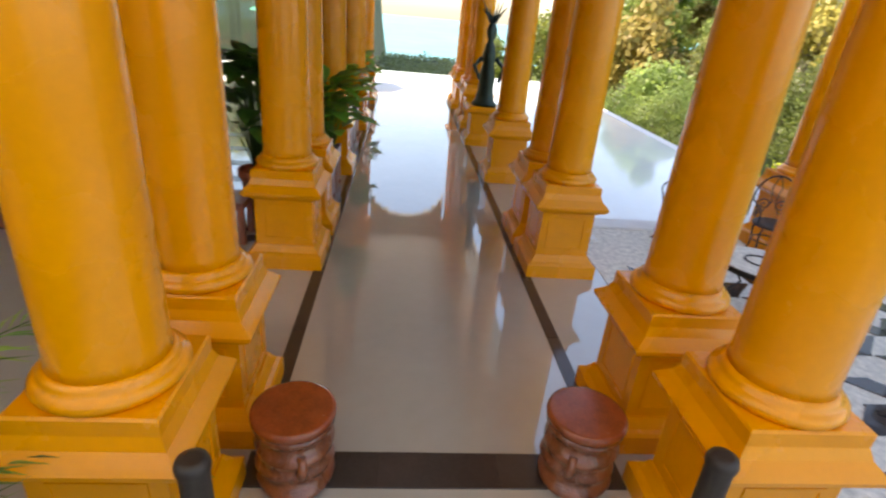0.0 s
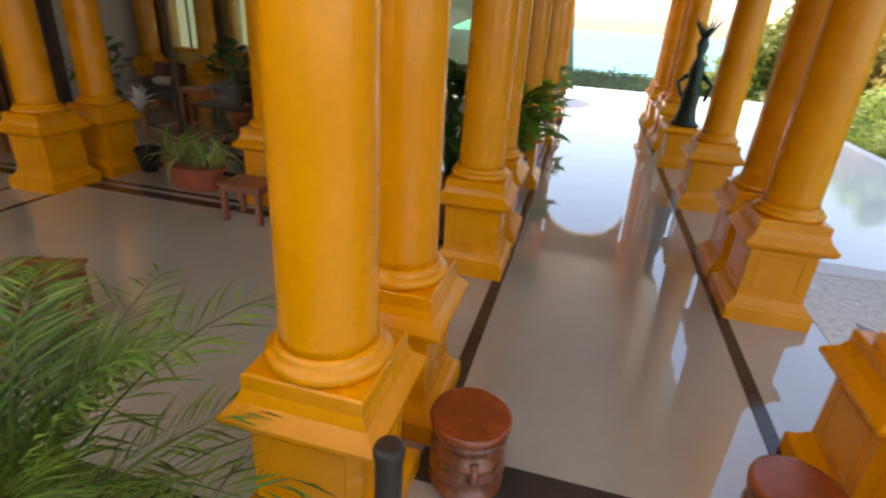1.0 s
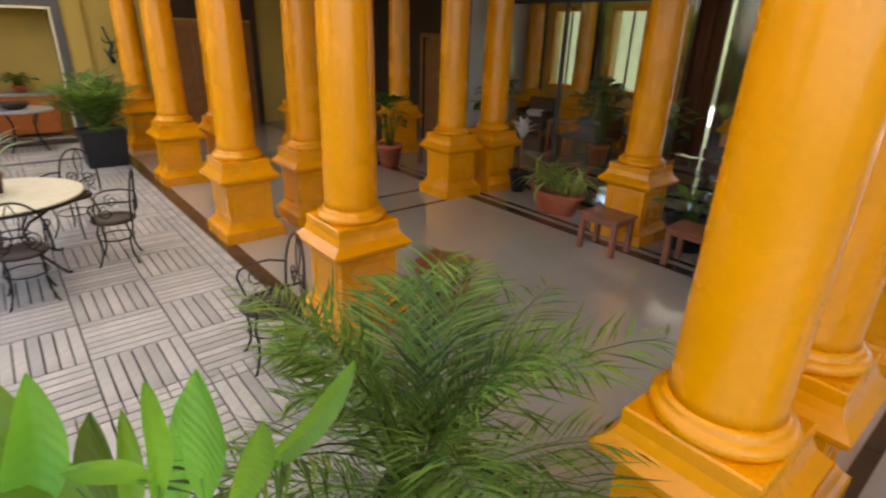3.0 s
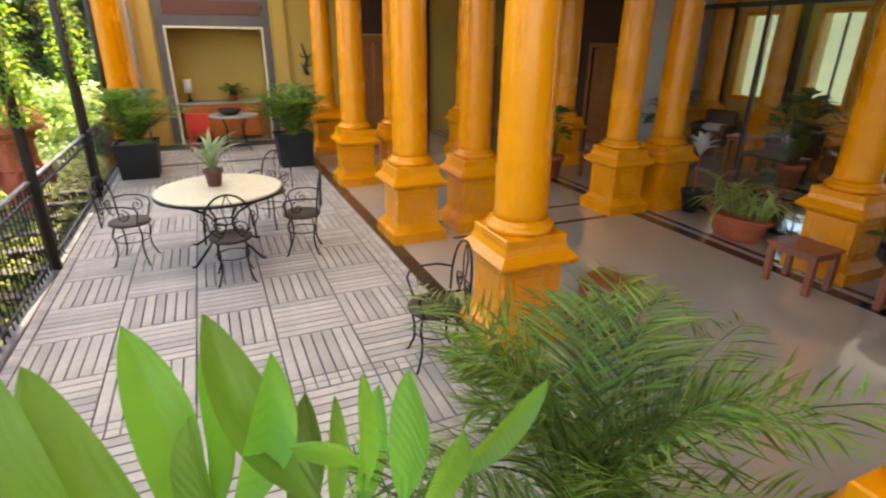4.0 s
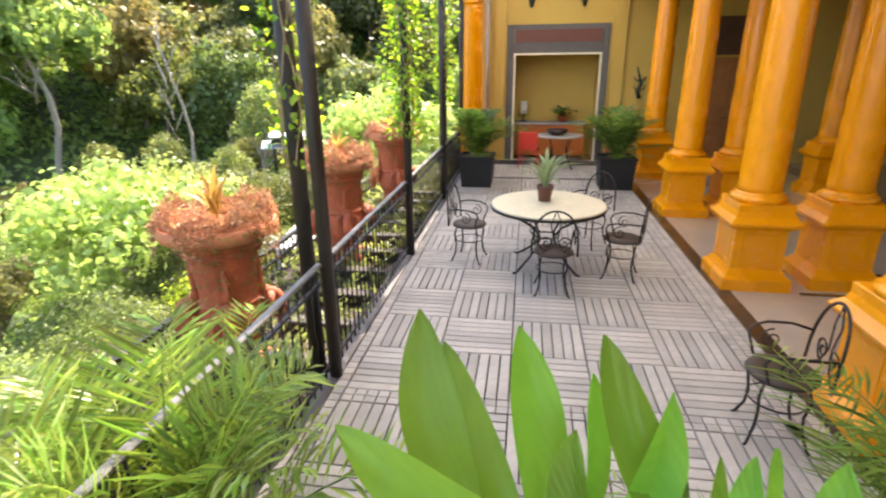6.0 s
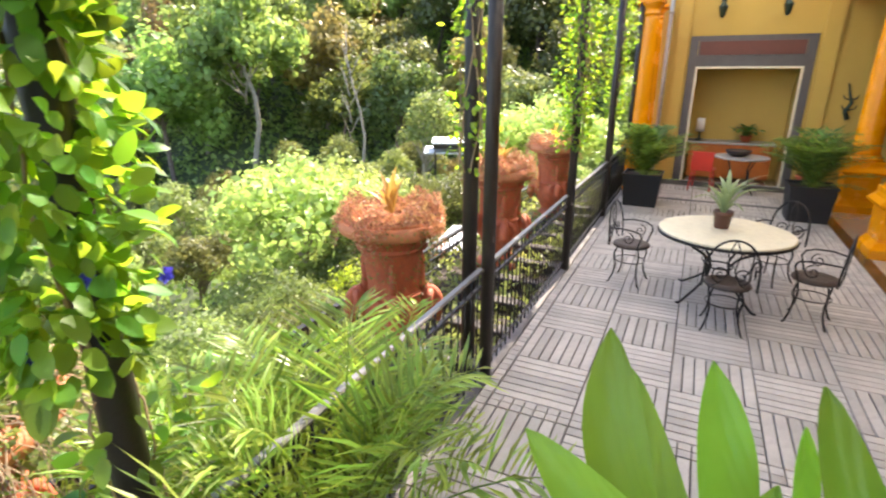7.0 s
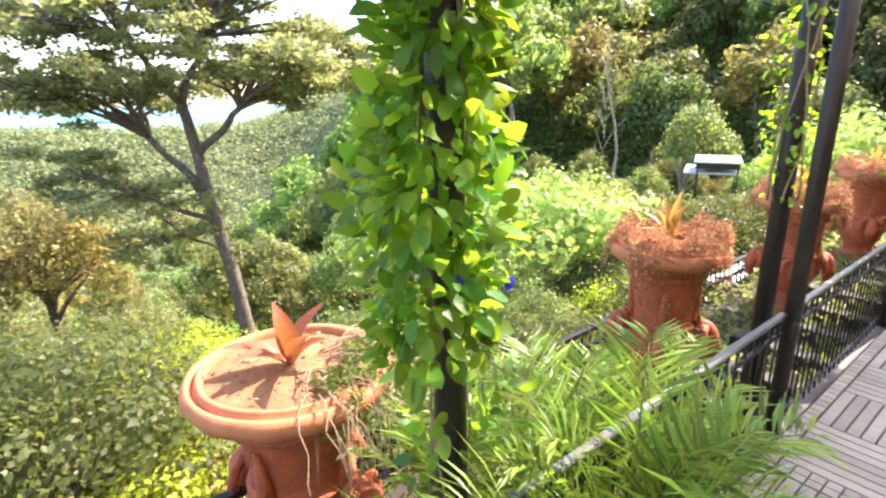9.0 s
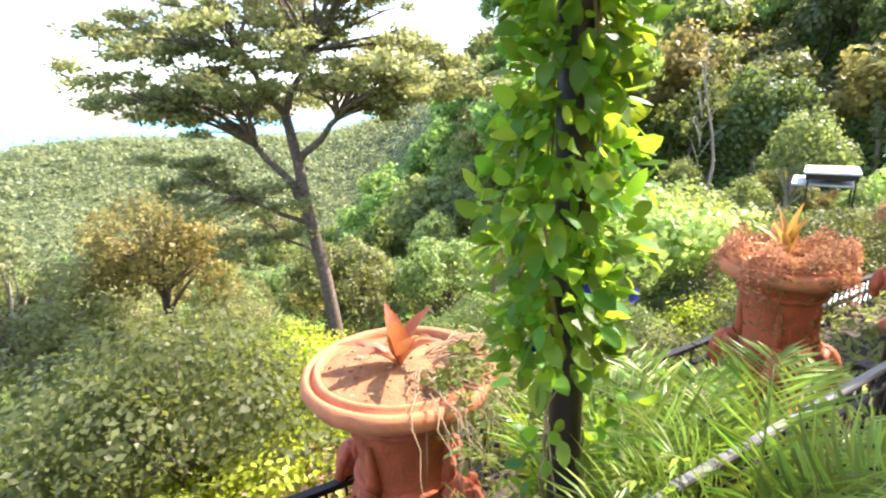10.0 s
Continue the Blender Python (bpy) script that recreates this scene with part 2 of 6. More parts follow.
L_LIME = leaf_material("lime_shrub_leaf", (0.40, 0.45, 0.045), (0.58, 0.64, 0.05), 0.48, var=0.25, hue=0.02, obj=0.2)
L_PALE = leaf_material("pale_green_leaf", (0.36, 0.42, 0.13), (0.50, 0.58, 0.14), 0.45, var=0.26, hue=0.02, obj=0.2)
L_TREE = leaf_material("acacia_leaf", (0.28, 0.29, 0.13), (0.42, 0.44, 0.15), 0.5, var=0.30, hue=0.03)
L_GREYGREEN = leaf_material("grey_green_leaf", (0.23, 0.30, 0.15), (0.30, 0.40, 0.16), 0.35, var=0.35, hue=0.02)
M_BROWNPOT = material("dark_brown_clay", (0.13, 0.055, 0.035), 0.6, var=0.2, scale=9, bump=0.004)
L_BROM = leaf_material("bromeliad_leaf", (0.38, 0.17, 0.06), (0.50, 0.27, 0.06), 0.35, var=0.5, hue=0.06)
L_STRAW_ROSETTE = leaf_material("straw_rosette_leaf", (0.46, 0.31, 0.08), (0.55, 0.40, 0.08), 0.35, var=0.35, hue=0.04)
L_SEDUM = leaf_material("rust_trailing_leaf", (0.50, 0.26, 0.15), (0.52, 0.28, 0.13), 0.3, var=0.45, hue=0.03)
L_TRAIL = leaf_material("trailing_green_leaf", (0.15, 0.19, 0.05), (0.25, 0.30, 0.06), 0.35, var=0.4, hue=0.03)
L_BLUE = leaf_material("blue_petal", (0.05, 0.06, 0.55), (0.08, 0.08, 0.6), 0.3, var=0.2, hue=0.01)
L_WHITE = leaf_material("white_petal", (0.74, 0.73, 0.68), (0.6, 0.6, 0.55), 0.3, var=0.1, hue=0.01)
L_PINK = leaf_material("pink_petal", (0.45, 0.10, 0.14), (0.5, 0.12, 0.16), 0.3, var=0.2, hue=0.02)

M_SHEET = leaf_material("translucent_roof_sheet", (0.78, 0.78, 0.76), (0.80, 0.79, 0.75), 0.75, var=0.03, hue=0.0)

M_GLASS = bpy.data.materials.new("window_glass")
M_GLASS.use_nodes = True
_g = M_GLASS.node_tree.nodes["Principled BSDF"]
_g.inputs["Base Color"].default_value = (0.86, 0.9, 0.88, 1)
_g.inputs["Roughness"].default_value = 0.02
_g.inputs["Transmission Weight"].default_value = 1.0
_g.inputs["IOR"].default_value = 1.45


# ---- mesh building ----
class Mesh:
    """Collects vertices and faces of one part."""

    def __init__(self):
        self.v, self.f, self.smooth = [], [], []

    def add(self, verts, faces, smooth=False):
        o = len(self.v)
        self.v.extend([tuple(p) for p in verts])
        self.f.extend([tuple(i + o for i in q) for q in faces])
        self.smooth.extend([smooth] * len(faces))
        return self

    def box(self, x0, y0, z0, x1, y1, z1, bevel=0.0):
        if bevel <= 0:
            vs = [(x, y, z) for z in (z0, z1) for x, y in ((x0, y0), (x1, y0), (x1, y1), (x0, y1))]
            return self.add(vs, [(3, 2, 1, 0), (4, 5, 6, 7), (0, 1, 5, 4), (1, 2, 6, 5), (2, 3, 7, 6), (3, 0, 4, 7)])
        b = min(bevel, (x1 - x0) * 0.45, (y1 - y0) * 0.45, (z1 - z0) * 0.45)
        vs, fs = [], []
        for z, d in ((z0, b), (z0 + b, 0.0), (z1 - b, 0.0), (z1, b)):
            c = b * (0.6 if d else 1.0)
            X0, X1, Y0, Y1 = x0 + d, x1 - d, y0 + d, y1 - d
            c = min(c, (X1 - X0) * 0.3, (Y1 - Y0) * 0.3)
            vs += [(X0 + c, Y0, z), (X1 - c, Y0, z), (X1, Y0 + c, z), (X1, Y1 - c, z), (X1 - c, Y1, z), (X0 + c, Y1, z), (X0, Y1 - c, z), (X0, Y0 + c, z)]
        for r in range(3):
            for i in range(8):
                j = (i + 1) % 8
                fs.append((r * 8 + i, r * 8 + j, r * 8 + 8 + j, r * 8 + 8 + i))
        fs.append(tuple(reversed(range(8))))
        fs.append(tuple(range(24, 32)))
        return self.add(vs, fs)

    def square_lathe(self, profile, cx=0, cy=0):
        vs, fs = [], []
        for w, z in profile:
            vs += [(cx - w, cy - w, z), (cx + w, cy - w, z), (cx + w, cy + w, z), (cx - w, cy + w, z)]
        for r in range(len(profile) - 1):
            for i in range(4):
                j = (i + 1) % 4
                fs.append((r * 4 + i, r * 4 + j, r * 4 + 4 + j, r * 4 + 4 + i))
        fs.append((3, 2, 1, 0))
        k = (len(profile) - 1) * 4
        fs.append((k, k + 1, k + 2, k + 3))
        return self.add(vs, fs)

    def lathe(self, profile, cx=0, cy=0, seg=28, wobble=None, smooth=True):
        vs, fs = [], []
        for k, (r, z) in enumerate(profile):
            for i in range(seg):
                a = 2 * math.pi * i / seg
                q = r * (wobble(a, z) if wobble else 1)
                vs.append((cx + q * math.cos(a), cy + q * math.sin(a), z))
        for k in range(len(profile) - 1):
            for i in range(seg):
                j = (i + 1) % seg
                fs.append((k * seg + i, k * seg + j, k * seg + seg + j, k * seg + seg + i))
        self.add(vs, fs, smooth)
        n = len(profile)
        o = len(self.v) - n * seg
        self.f.append(tuple(o + i for i in reversed(range(seg))))
        self.f.append(tuple(o + (n - 1) * seg + i for i in range(seg)))
        self.smooth += [False, False]
        return self

    def tube(self, pts, r, seg=8, r_end=None, smooth=True):
        pts = [Vector(p) for p in pts]
        n = len(pts)
        vs, fs = [], []
        side = None
        for i, p in enumerate(pts):
            d = (pts[min(i + 1, n - 1)] - pts[max(i - 1, 0)]).normalized()
            if side is None:
                side = d.cross(Vector((0, 0, 1)) if abs(d.z) < 0.9 else Vector((1, 0, 0))).normalized()
            else:
                side = (side - d * side.dot(d)).normalized()
            up = side.cross(d)
            q = r if r_end is None else r + (r_end - r) * i / max(n - 1, 1)
            for k in range(seg):
                a = 2 * math.pi * k / seg
                vs.append(p + side * (q * math.cos(a)) + up * (q * math.sin(a)))
        for i in range(n - 1):
            for k in range(seg):
                j = (k + 1) % seg
                fs.append((i * seg + k, i * seg + j, i * seg + seg + j, i * seg + seg + k))
        self.add(vs, fs, smooth)
        o = len(self.v) - n * seg
        self.f.append(tuple(o + i for i in reversed(range(seg))))
        self.f.append(tuple(o + (n - 1) * seg + i for i in range(seg)))
        self.smooth += [False, False]
        return self

    def leaf(self, base, tip, width, up=(0, 0, 1), bend=0.0, seg=2, fold=0.15, full=1.0):
        """A pointed, slightly folded leaf blade from base to tip."""
        b, t = Vector(base), Vector(tip)
        d = t - b
        ln = d.length
        d = d / max(ln, 1e-6)
        s = d.cross(Vector(up))
        if s.length < 1e-3:
            s = d.cross(Vector((1, 0, 0)))
        s.normalize()
        u = s.cross(d)
        vs, fs = [b], []
        for i in range(1, seg + 1):
            f = i / (seg + 1)
            w = width * 0.5 * math.sin(math.pi * f ** 0.8) ** full
            c = b + d * (ln * f) + u * (bend * ln * math.sin(math.pi * f))
            vs += [c - s * w + u * (w * fold), c, c + s * w + u * (w * fold)]
        vs.append(t)
        fs += [(0, 2, 1), (0, 3, 2)]
        for i in range(seg - 1):
            k = 1 + i * 3
            fs += [(k, k + 1, k + 4, k + 3), (k + 1, k + 2, k + 5, k + 4)]
        k, e = 1 + (seg - 1) * 3, len(vs) - 1
        fs += [(k, k + 1, e), (k + 1, k + 2, e)]
        return self.add(vs, fs, seg > 2)

    def data(self, name, mat):
        me = bpy.data.meshes.new(name)
        me.from_pydata(self.v, [], self.f)
        me.polygons.foreach_set("use_smooth", self.smooth)
        me.materials.append(mat)
        me.update()
        return me


def part(name, mesh, mat, parent=None, label=""):
    ob = new(name, mesh.data(name, mat) if isinstance(mesh, Mesh) else mesh)
    if parent is not None:
        ob.parent = parent
    if label:
        ob["label"] = label
    return ob


def thing(name, m, label, category, group="", kind=""):
    e = new(name)
    e.matrix_basis = m
    e.empty_display_size = 0.1
    return tagged(e, label, category, group, kind)


def spiral(cx, cz, r, turns, start=0.0, n=22, direction=1, shrink=0.15):
    return [(cx + (r * (1 - (1 - shrink) * i / n)) * math.cos(start + direction * 2 * math.pi * turns * i / n),
             cz + (r * (1 - (1 - shrink) * i / n)) * math.sin(start + direction * 2 * math.pi * turns * i / n)) for i in range(n + 1)]


rng = np.random.default_rng(7)


def leaves_mesh(points, normals_up, size, mat, name, aspect=0.55, spread=1.0, seed=1, facing=None):
    """Many small pointed leaf blades (two triangles each, folded) at the given points."""
    g = np.random.default_rng(seed)
    p = np.asarray(points, dtype=float)
    n = len(p)
    d = g.normal(size=(n, 3))
    d[:, 2] = d[:, 2] * 0.5 * spread + normals_up
    d /= np.linalg.norm(d, axis=1)[:, None]
    if facing is None:
        r = g.normal(size=(n, 3))
    else:
        r = np.asarray(facing) + 0.38 * g.normal(size=(n, 3))
        d = np.cross(r, g.normal(size=(n, 3)))
        d[:, 2] -= 0.25
        d /= np.linalg.norm(d, axis=1)[:, None]
    s = np.cross(d, r)
    s /= np.linalg.norm(s, axis=1)[:, None]
    ln = (np.asarray(size) * g.uniform(0.6, 1.35, n))[:, None]
    tip = p + d * ln
    mid = p + d * ln * 0.45
    up = np.cross(s, d)
    a = mid + s * ln * aspect * 0.5 + up * ln * 0.06
    b = mid - s * ln * aspect * 0.5 + up * ln * 0.06
    v = np.stack([p, a, tip, b], 1).reshape(-1, 3)
    me = bpy.data.meshes.new(name)
    me.vertices.add(len(v))
    me.vertices.foreach_set("co", v.ravel())
    tri = (np.arange(n)[:, None] * 4 + np.array([0, 1, 2, 0, 2, 3])).ravel()
    me.loops.add(len(tri))
    me.loops.foreach_set("vertex_index", tri)
    me.polygons.add(2 * n)
    me.polygons.foreach_set("loop_start", np.arange(0, 6 * n, 3))
    me.polygons.foreach_set("loop_total", np.full(2 * n, 3))
    me.materials.append(mat)
    me.update(calc_edges=True)
    return me


# ---- setting: floors, walls, roof ----
def slab(name, boxes, mat, label, category, bevel=0.0):
    m = Mesh()
    for b in boxes:
        m.box(*b, bevel=bevel)
    return tagged(part(name, m, mat), label, category, kind="structure")


DECK_Y0, DECK_Y1 = -1.50, 1.86
floor = slab("floor", [(-14.0, 1.86, -0.35, 6.2, 22.0, 0.0), (-0.85, -1.50, -0.35, 6.2, 1.86, 0.0)], M_FLOOR,
             "polished light grey porcelain veranda floor", "floor")
deck = slab("deck", [(-13.6, DECK_Y0, -0.35, -0.85, DECK_Y1, -0.022)], M_JOINT, "dark bed under the slatted terrace tiles", "deck")
slab("trim_deck_edge", [(-13.6, -1.60, -0.35, -0.85, -1.50, 0.006)], M_TRIM, "weathered concrete edge of the terrace", "edge trim")
wall_west = slab("wall_west", [(-14.0, -1.35, 0.0, -13.6, -0.50, 4.14), (-14.0, 1.52, 0.0, -13.6, 12.0, 4.14), (-14.0, -0.50, 2.50, -13.6, 1.52, 4.14),
                               (-14.7, -0.62, 0.0, -14.55, 1.64, 2.62), (-14.55, -0.62, 0.0, -14.0, -0.50, 2.62), (-14.55, 1.52, 0.0, -14.0, 1.64, 2.62),
                               (-14.55, -0.50, 2.50, -14.0, 1.52, 2.62)], M_WALL,
                 "cream yellow plastered end wall with a serving niche", "wall")
slab("floor_niche", [(-14.55, -0.50, -0.2, -13.6, 1.52, 0.0)], M_FLOOR, "grey tiled floor of the serving niche", "floor")
slab("wall_north", [(-14.0, 11.6, 0.0, -9.28, 11.85, 4.15), (-8.52, 11.6, 0.0, -7.58, 11.85, 4.15), (-6.82, 11.6, 0.0, -5.6, 11.85, 4.15), (-9.28, 11.6, 0.0, -8.52, 11.85, 1.15), (-9.28, 11.6, 2.85, -8.52, 11.85, 4.15), (-7.58, 11.6, 0.0, -6.82, 11.85, 1.15), (-7.58, 11.6, 2.85, -6.82, 11.85, 4.15)], M_WALL_DEEP, "ochre back wall of the shaded rooms", "wall")
slab("wall_inner", [(-11.3, 8.6, 0.0, -10.85, 8.8, 4.15), (-9.85, 8.6, 0.0, -9.4, 8.8, 4.15), (-10.85, 8.6, 2.15, -9.85, 8.8, 4.15), (-13.6, 8.6, 0.0, -11.3, 8.8, 4.15)],
     M_PANEL, "dark timber panelled inner wall with a doorway", "wall")
slab("wall_partition", [(-10.3, 8.81, 0.0, -10.1, 11.6, 4.15)], M_WHITE, "pale partition wall beside the lounge", "wall")
slab("ceiling", [(-14.7, 1.80, 4.15, 2.9, 16.0, 4.35)], M_WHITE, "white plastered ceiling over the veranda", "ceiling")
# Out of view: sheet added to diffuse the sun, edges set by where sun falls.
slab("roof_sheet", [(-14.0, -1.22, 4.355, 3.4, 1.95, 4.363)], M_SHEET, "unseen translucent roofing sheet softening sun over the terrace", "roof sheet")
# The last beam is out of view, added to keep sun off the pool column.
slab("beam_edge", [(-13.6, 2.02, 3.72, 2.35, 2.50, 4.15), (-0.85, 2.50, 3.72, -0.35, 16.0, 4.15), (1.80, 2.50, 3.72, 2.30, 16.0, 4.15), (-13.6, 5.90, 3.72, -0.85, 6.30, 4.15), (2.30, 5.80, 3.72, 5.30, 6.20, 4.15)],
     M_YELLOW, "yellow painted beams carried by the columns, one added for shade", "beam")
arch = Mesh()
for i in range(12):
    a0, a1 = math.pi * i / 12, math.pi * (i + 1) / 12
    x0, x1 = 0.73 - 1.1 * math.cos(a0), 0.73 - 1.1 * math.cos(a1)
    zt = 2.75 + 0.85 * (math.sin(a0) + math.sin(a1)) / 2
    arch.box(x0, 15.7, zt, x1, 15.95, 4.15)
tagged(part("wall_arch", arch, M_WHITE), "white plastered arch closing the arcade", "arch", kind="structure")

# step and dark tile borders
border = tagged(part("floor_border", Mesh().box(-0.30, 2.47, 0.0, 1.74, 2.71, 0.003), M_DARKTILE), "dark brown tile border set in the grey floor", "floor border", kind="structure")


def tile_row(parent, x0, y0, x1, y1, along, length, z=0.005):
    a, end = (x0, x1) if along == "x" else (y0, y1)
    n = max(1, round((end - a) / length))
    step = (end - a) / n
    me = Mesh()
    if along == "x":
        me.box(0.003, y0, 0.0, step - 0.003, y1, z, bevel=0.001)
    else:
        me.box(x0, 0.003, 0.0, x1, step - 0.003, z, bevel=0.001)
    data = me.data("dark_tile", M_DARKTILE)
    for i in range(n):
        o = part("dark_tile", data, M_DARKTILE, parent)
        o.location = (a + i * step, 0, 0) if along == "x" else (0, a + i * step, 0)


tile_row(border, -0.26, 2.47, 1.70, 2.71, "x", 0.64, 0.008)
tile_row(border, -0.31, 2.73, -0.21, 15.7, "y", 1.2)
tile_row(border, 1.65, 2.73, 1.75, 15.7, "y", 1.2)
tile_row(border, -13.5, 1.87, -0.90, 2.03, "x", 0.64)
tile_row(border, -13.5, 5.46, -0.95, 5.62, "x", 0.64)
tile_row(border, -13.5, 5.72, -0.95, 5.80, "x", 0.64)
tile_row(border, -5.72, 2.70, -5.66, 5.40, "y", 0.64)
tile_row(border, -6.36, 2.70, -6.30, 5.40, "y", 0.64)

# terrace beyond the arcade, pool, mosaic
slab("pavement_terrace", [(-14.0, 16.05, 0.0, 2.4, 20.9, 0.006)], M_WHITEPAINT, "pale sunlit terrace at the end of the arcade", "terrace")
slab("pool_edge", [(2.75, 6.35, 0.0, 6.20, 6.65, 0.03), (6.20, 5.9, 0.0, 6.45, 22.0, 0.03), (2.55, 5.9, 0.0, 2.75, 22.0, 0.03)], M_WHITEPAINT, "white rim of the infinity pool", "pool edge", bevel=0.006)
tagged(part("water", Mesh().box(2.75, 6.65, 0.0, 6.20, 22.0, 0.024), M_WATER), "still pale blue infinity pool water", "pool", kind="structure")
mosaic = tagged(part("pavement_mosaic", Mesh().box(2.5, 2.4, 0.0, 6.2, 6.35, 0.006), M_MOSAIC), "pale paving with dark triangular tiles beside the pool", "paving", kind="structure")
tri_tile = Mesh().add([(0, 0, 0.006), (0.28, 0, 0.006), (0, 0.28, 0.006), (0, 0, 0.014), (0.28, 0, 0.014), (0, 0.28, 0.014)], [(3, 4, 5), (0, 1, 4, 3), (1, 2, 5, 4), (2, 0, 3, 5)]).data("mosaic_tile", M_DARKTILE)
for i in range(11):
    for j in range(9):
        o = part("mosaic_tile", tri_tile, M_DARKTILE, mosaic)
        o.matrix_basis = pose(2.85 + i * 0.30, 2.6 + j * 0.30, 0, 0, 0, 90 * ((i + 2 * j) % 4))


# ---- columns ----
def yellow_column(x, y, tall=True):
    c = thing("yellow_column", pose(x, y, 0), "glossy yellow painted round column on a panelled square pedestal", "column", "veranda columns")
    part("plinth", Mesh().square_lathe([(0.335, 0.0), (0.335, 0.125), (0.322, 0.14), (0.30, 0.155), (0.275, 0.19), (0.262, 0.215)]), M_YELLOW, c)
    die = part("pedestal_die", Mesh().square_lathe([(0.252, 0.205), (0.252, 0.655)]), M_YELLOW, c)
    for k in range(4):
        f = Mesh()
        for b in ((-0.18, -0.258, 0.27, 0.18, -0.248, 0.29), (-0.18, -0.258, 0.58, 0.18, -0.248, 0.60), (-0.18, -0.258, 0.29, -0.16, -0.248, 0.58), (0.16, -0.258, 0.29, 0.18, -0.248, 0.58)):
            f.box(*b)
        o = part("panel_moulding", f, M_YELLOW, die)
        o.matrix_basis = pose(0, 0, 0, 0, 0, 90 * k)
    part("cornice", Mesh().square_lathe([(0.262, 0.645), (0.285, 0.665), (0.315, 0.675), (0.338, 0.70), (0.343, 0.725), (0.325, 0.745), (0.285, 0.785), (0.268, 0.825), (0.264, 0.835), (0.264, 0.90), (0.255, 0.91)]), M_YELLOW, c)
    part("torus", Mesh().lathe([(0.235, 0.905), (0.262, 0.915), (0.272, 0.935), (0.268, 0.955), (0.250, 0.97), (0.236, 0.975), (0.236, 0.99), (0.225, 1.0), (0.214, 1.01)], seg=36), M_YELLOW, c)
    part("shaft", Mesh().lathe([(0.213, 1.0), (0.207, 1.06), (0.204, 1.5), (0.199, 2.2), (0.190, 2.8), (0.178, 3.35), (0.176, 3.45)], seg=40), M_YELLOW, c)
    cap = part("capital", Mesh().lathe([(0.177, 3.43), (0.200, 3.45), (0.205, 3.475), (0.180, 3.50), (0.182, 3.55), (0.215, 3.59), (0.245, 3.62), (0.248, 3.65)], seg=36), M_YELLOW, c)
    part("abacus", Mesh().box(-0.265, -0.265, 3.648, 0.265, 0.265, 3.719, bevel=0.01), M_YELLOW, cap)
    return c


col = yellow_column(-0.62, 2.22)
COLUMNS = [(-0.60, 3.06), (-0.57, 5.21), (-0.57, 6.04), (-0.57, 8.25), (-0.57, 11.3), (-0.57, 12.1), (-0.57, 14.4), (-0.57, 15.2),
           (2.08, 2.22), (2.06, 3.06), (2.04, 5.28), (2.04, 6.05), (2.04, 8.31), (2.04, 12.2), (2.04, 13.0), (2.04, 14.6), (2.04, 15.4),
           (-3.53, 2.27), (-6.03, 2.27), (-6.13, 3.17), (-8.85, 2.32), (-8.98, 3.10), (-11.75, 2.45),
           (-5.98, 5.40), (-5.93, 6.20), (-8.95, 6.55), (-3.28, 6.07), (-10.4, 5.1), (-12.15, -1.42), (-13.1, -1.42)]
for x, y in COLUMNS:
    copy_thing(col, pose(x, y, 0))


# ---- slatted deck: squares of seven slats, laid in turn ----
TX, TY, SLATS = 0.625, 0.603, 7
xs = [-3.47 - TX * i + (0.16 if i < 0 else 0.0) for i in range(-5, 15)]
ys = [-1.40 + TY * j for j in range(5)]
wx, wy = TX / SLATS, TY / SLATS
lengthwise = Mesh().box(0.006, 0.005, -0.022, TX - 0.006, wy - 0.007, 0.002, bevel=0.003).data("slat", M_SLAT)
crosswise = Mesh().box(0.005, 0.006, -0.022, wx - 0.007, TY - 0.006, 0.002, bevel=0.003).data("slat", M_SLAT)
rest = Mesh()
count = 0
for i, tx in enumerate(xs):
    for j, y in enumerate(ys):
        x, turn = tx - TX, (i + j) % 2
        for k in range(SLATS):
            if x < -12.9 or x > -1.1:
                continue
            if -6.1 < x < -2.4 and count < 300:
                o = part("slat", crosswise if turn else lengthwise, M_SLAT, deck)
                o.location = (x + k * wx, y, 0) if turn else (x, y + k * wy, 0)
                count += 1
            elif turn:
                rest.box(x + 0.005 + k * wx, y + 0.006, -0.022, x + (k + 1) * wx - 0.007, y + TY - 0.006, 0.002)
            else:
                rest.box(x + 0.006, y + 0.005 + k * wy, -0.022, x + TX - 0.006, y + (k + 1) * wy - 0.007, 0.002)
# short border slats: across the deck and along both long edges
for k in range(36):
    rest.box(-3.462, -1.395 + k * 0.0862, -0.022, -3.393, -1.395 + k * 0.0862 + 0.076, 0.002)
    rest.box(-3.385, -1.395 + k * 0.0862, -0.022, -3.318, -1.395 + k * 0.0862 + 0.076, 0.002)
for k in range(136):
    for y0 in (1.625, 1.705, 1.785):
        rest.box(-12.9 + k * 0.0865, y0, -0.022, -12.9 + k * 0.0865 + 0.078, y0 + 0.071, 0.002)
    rest.box(-12.9 + k * 0.0865, -1.49, -0.022, -12.9 + k * 0.0865 + 0.078, -1.41, 0.002)
tagged(part("slats", rest, M_SLAT_STUFF, deck), "weathered grey slats laid in squares", kind="stuff")
slab("trim_sill", [(-11.32, -1.5, -0.01, -11.2, 1.86, 0.012)], M_TRIM, "dark threshold strip across the terrace", "threshold")


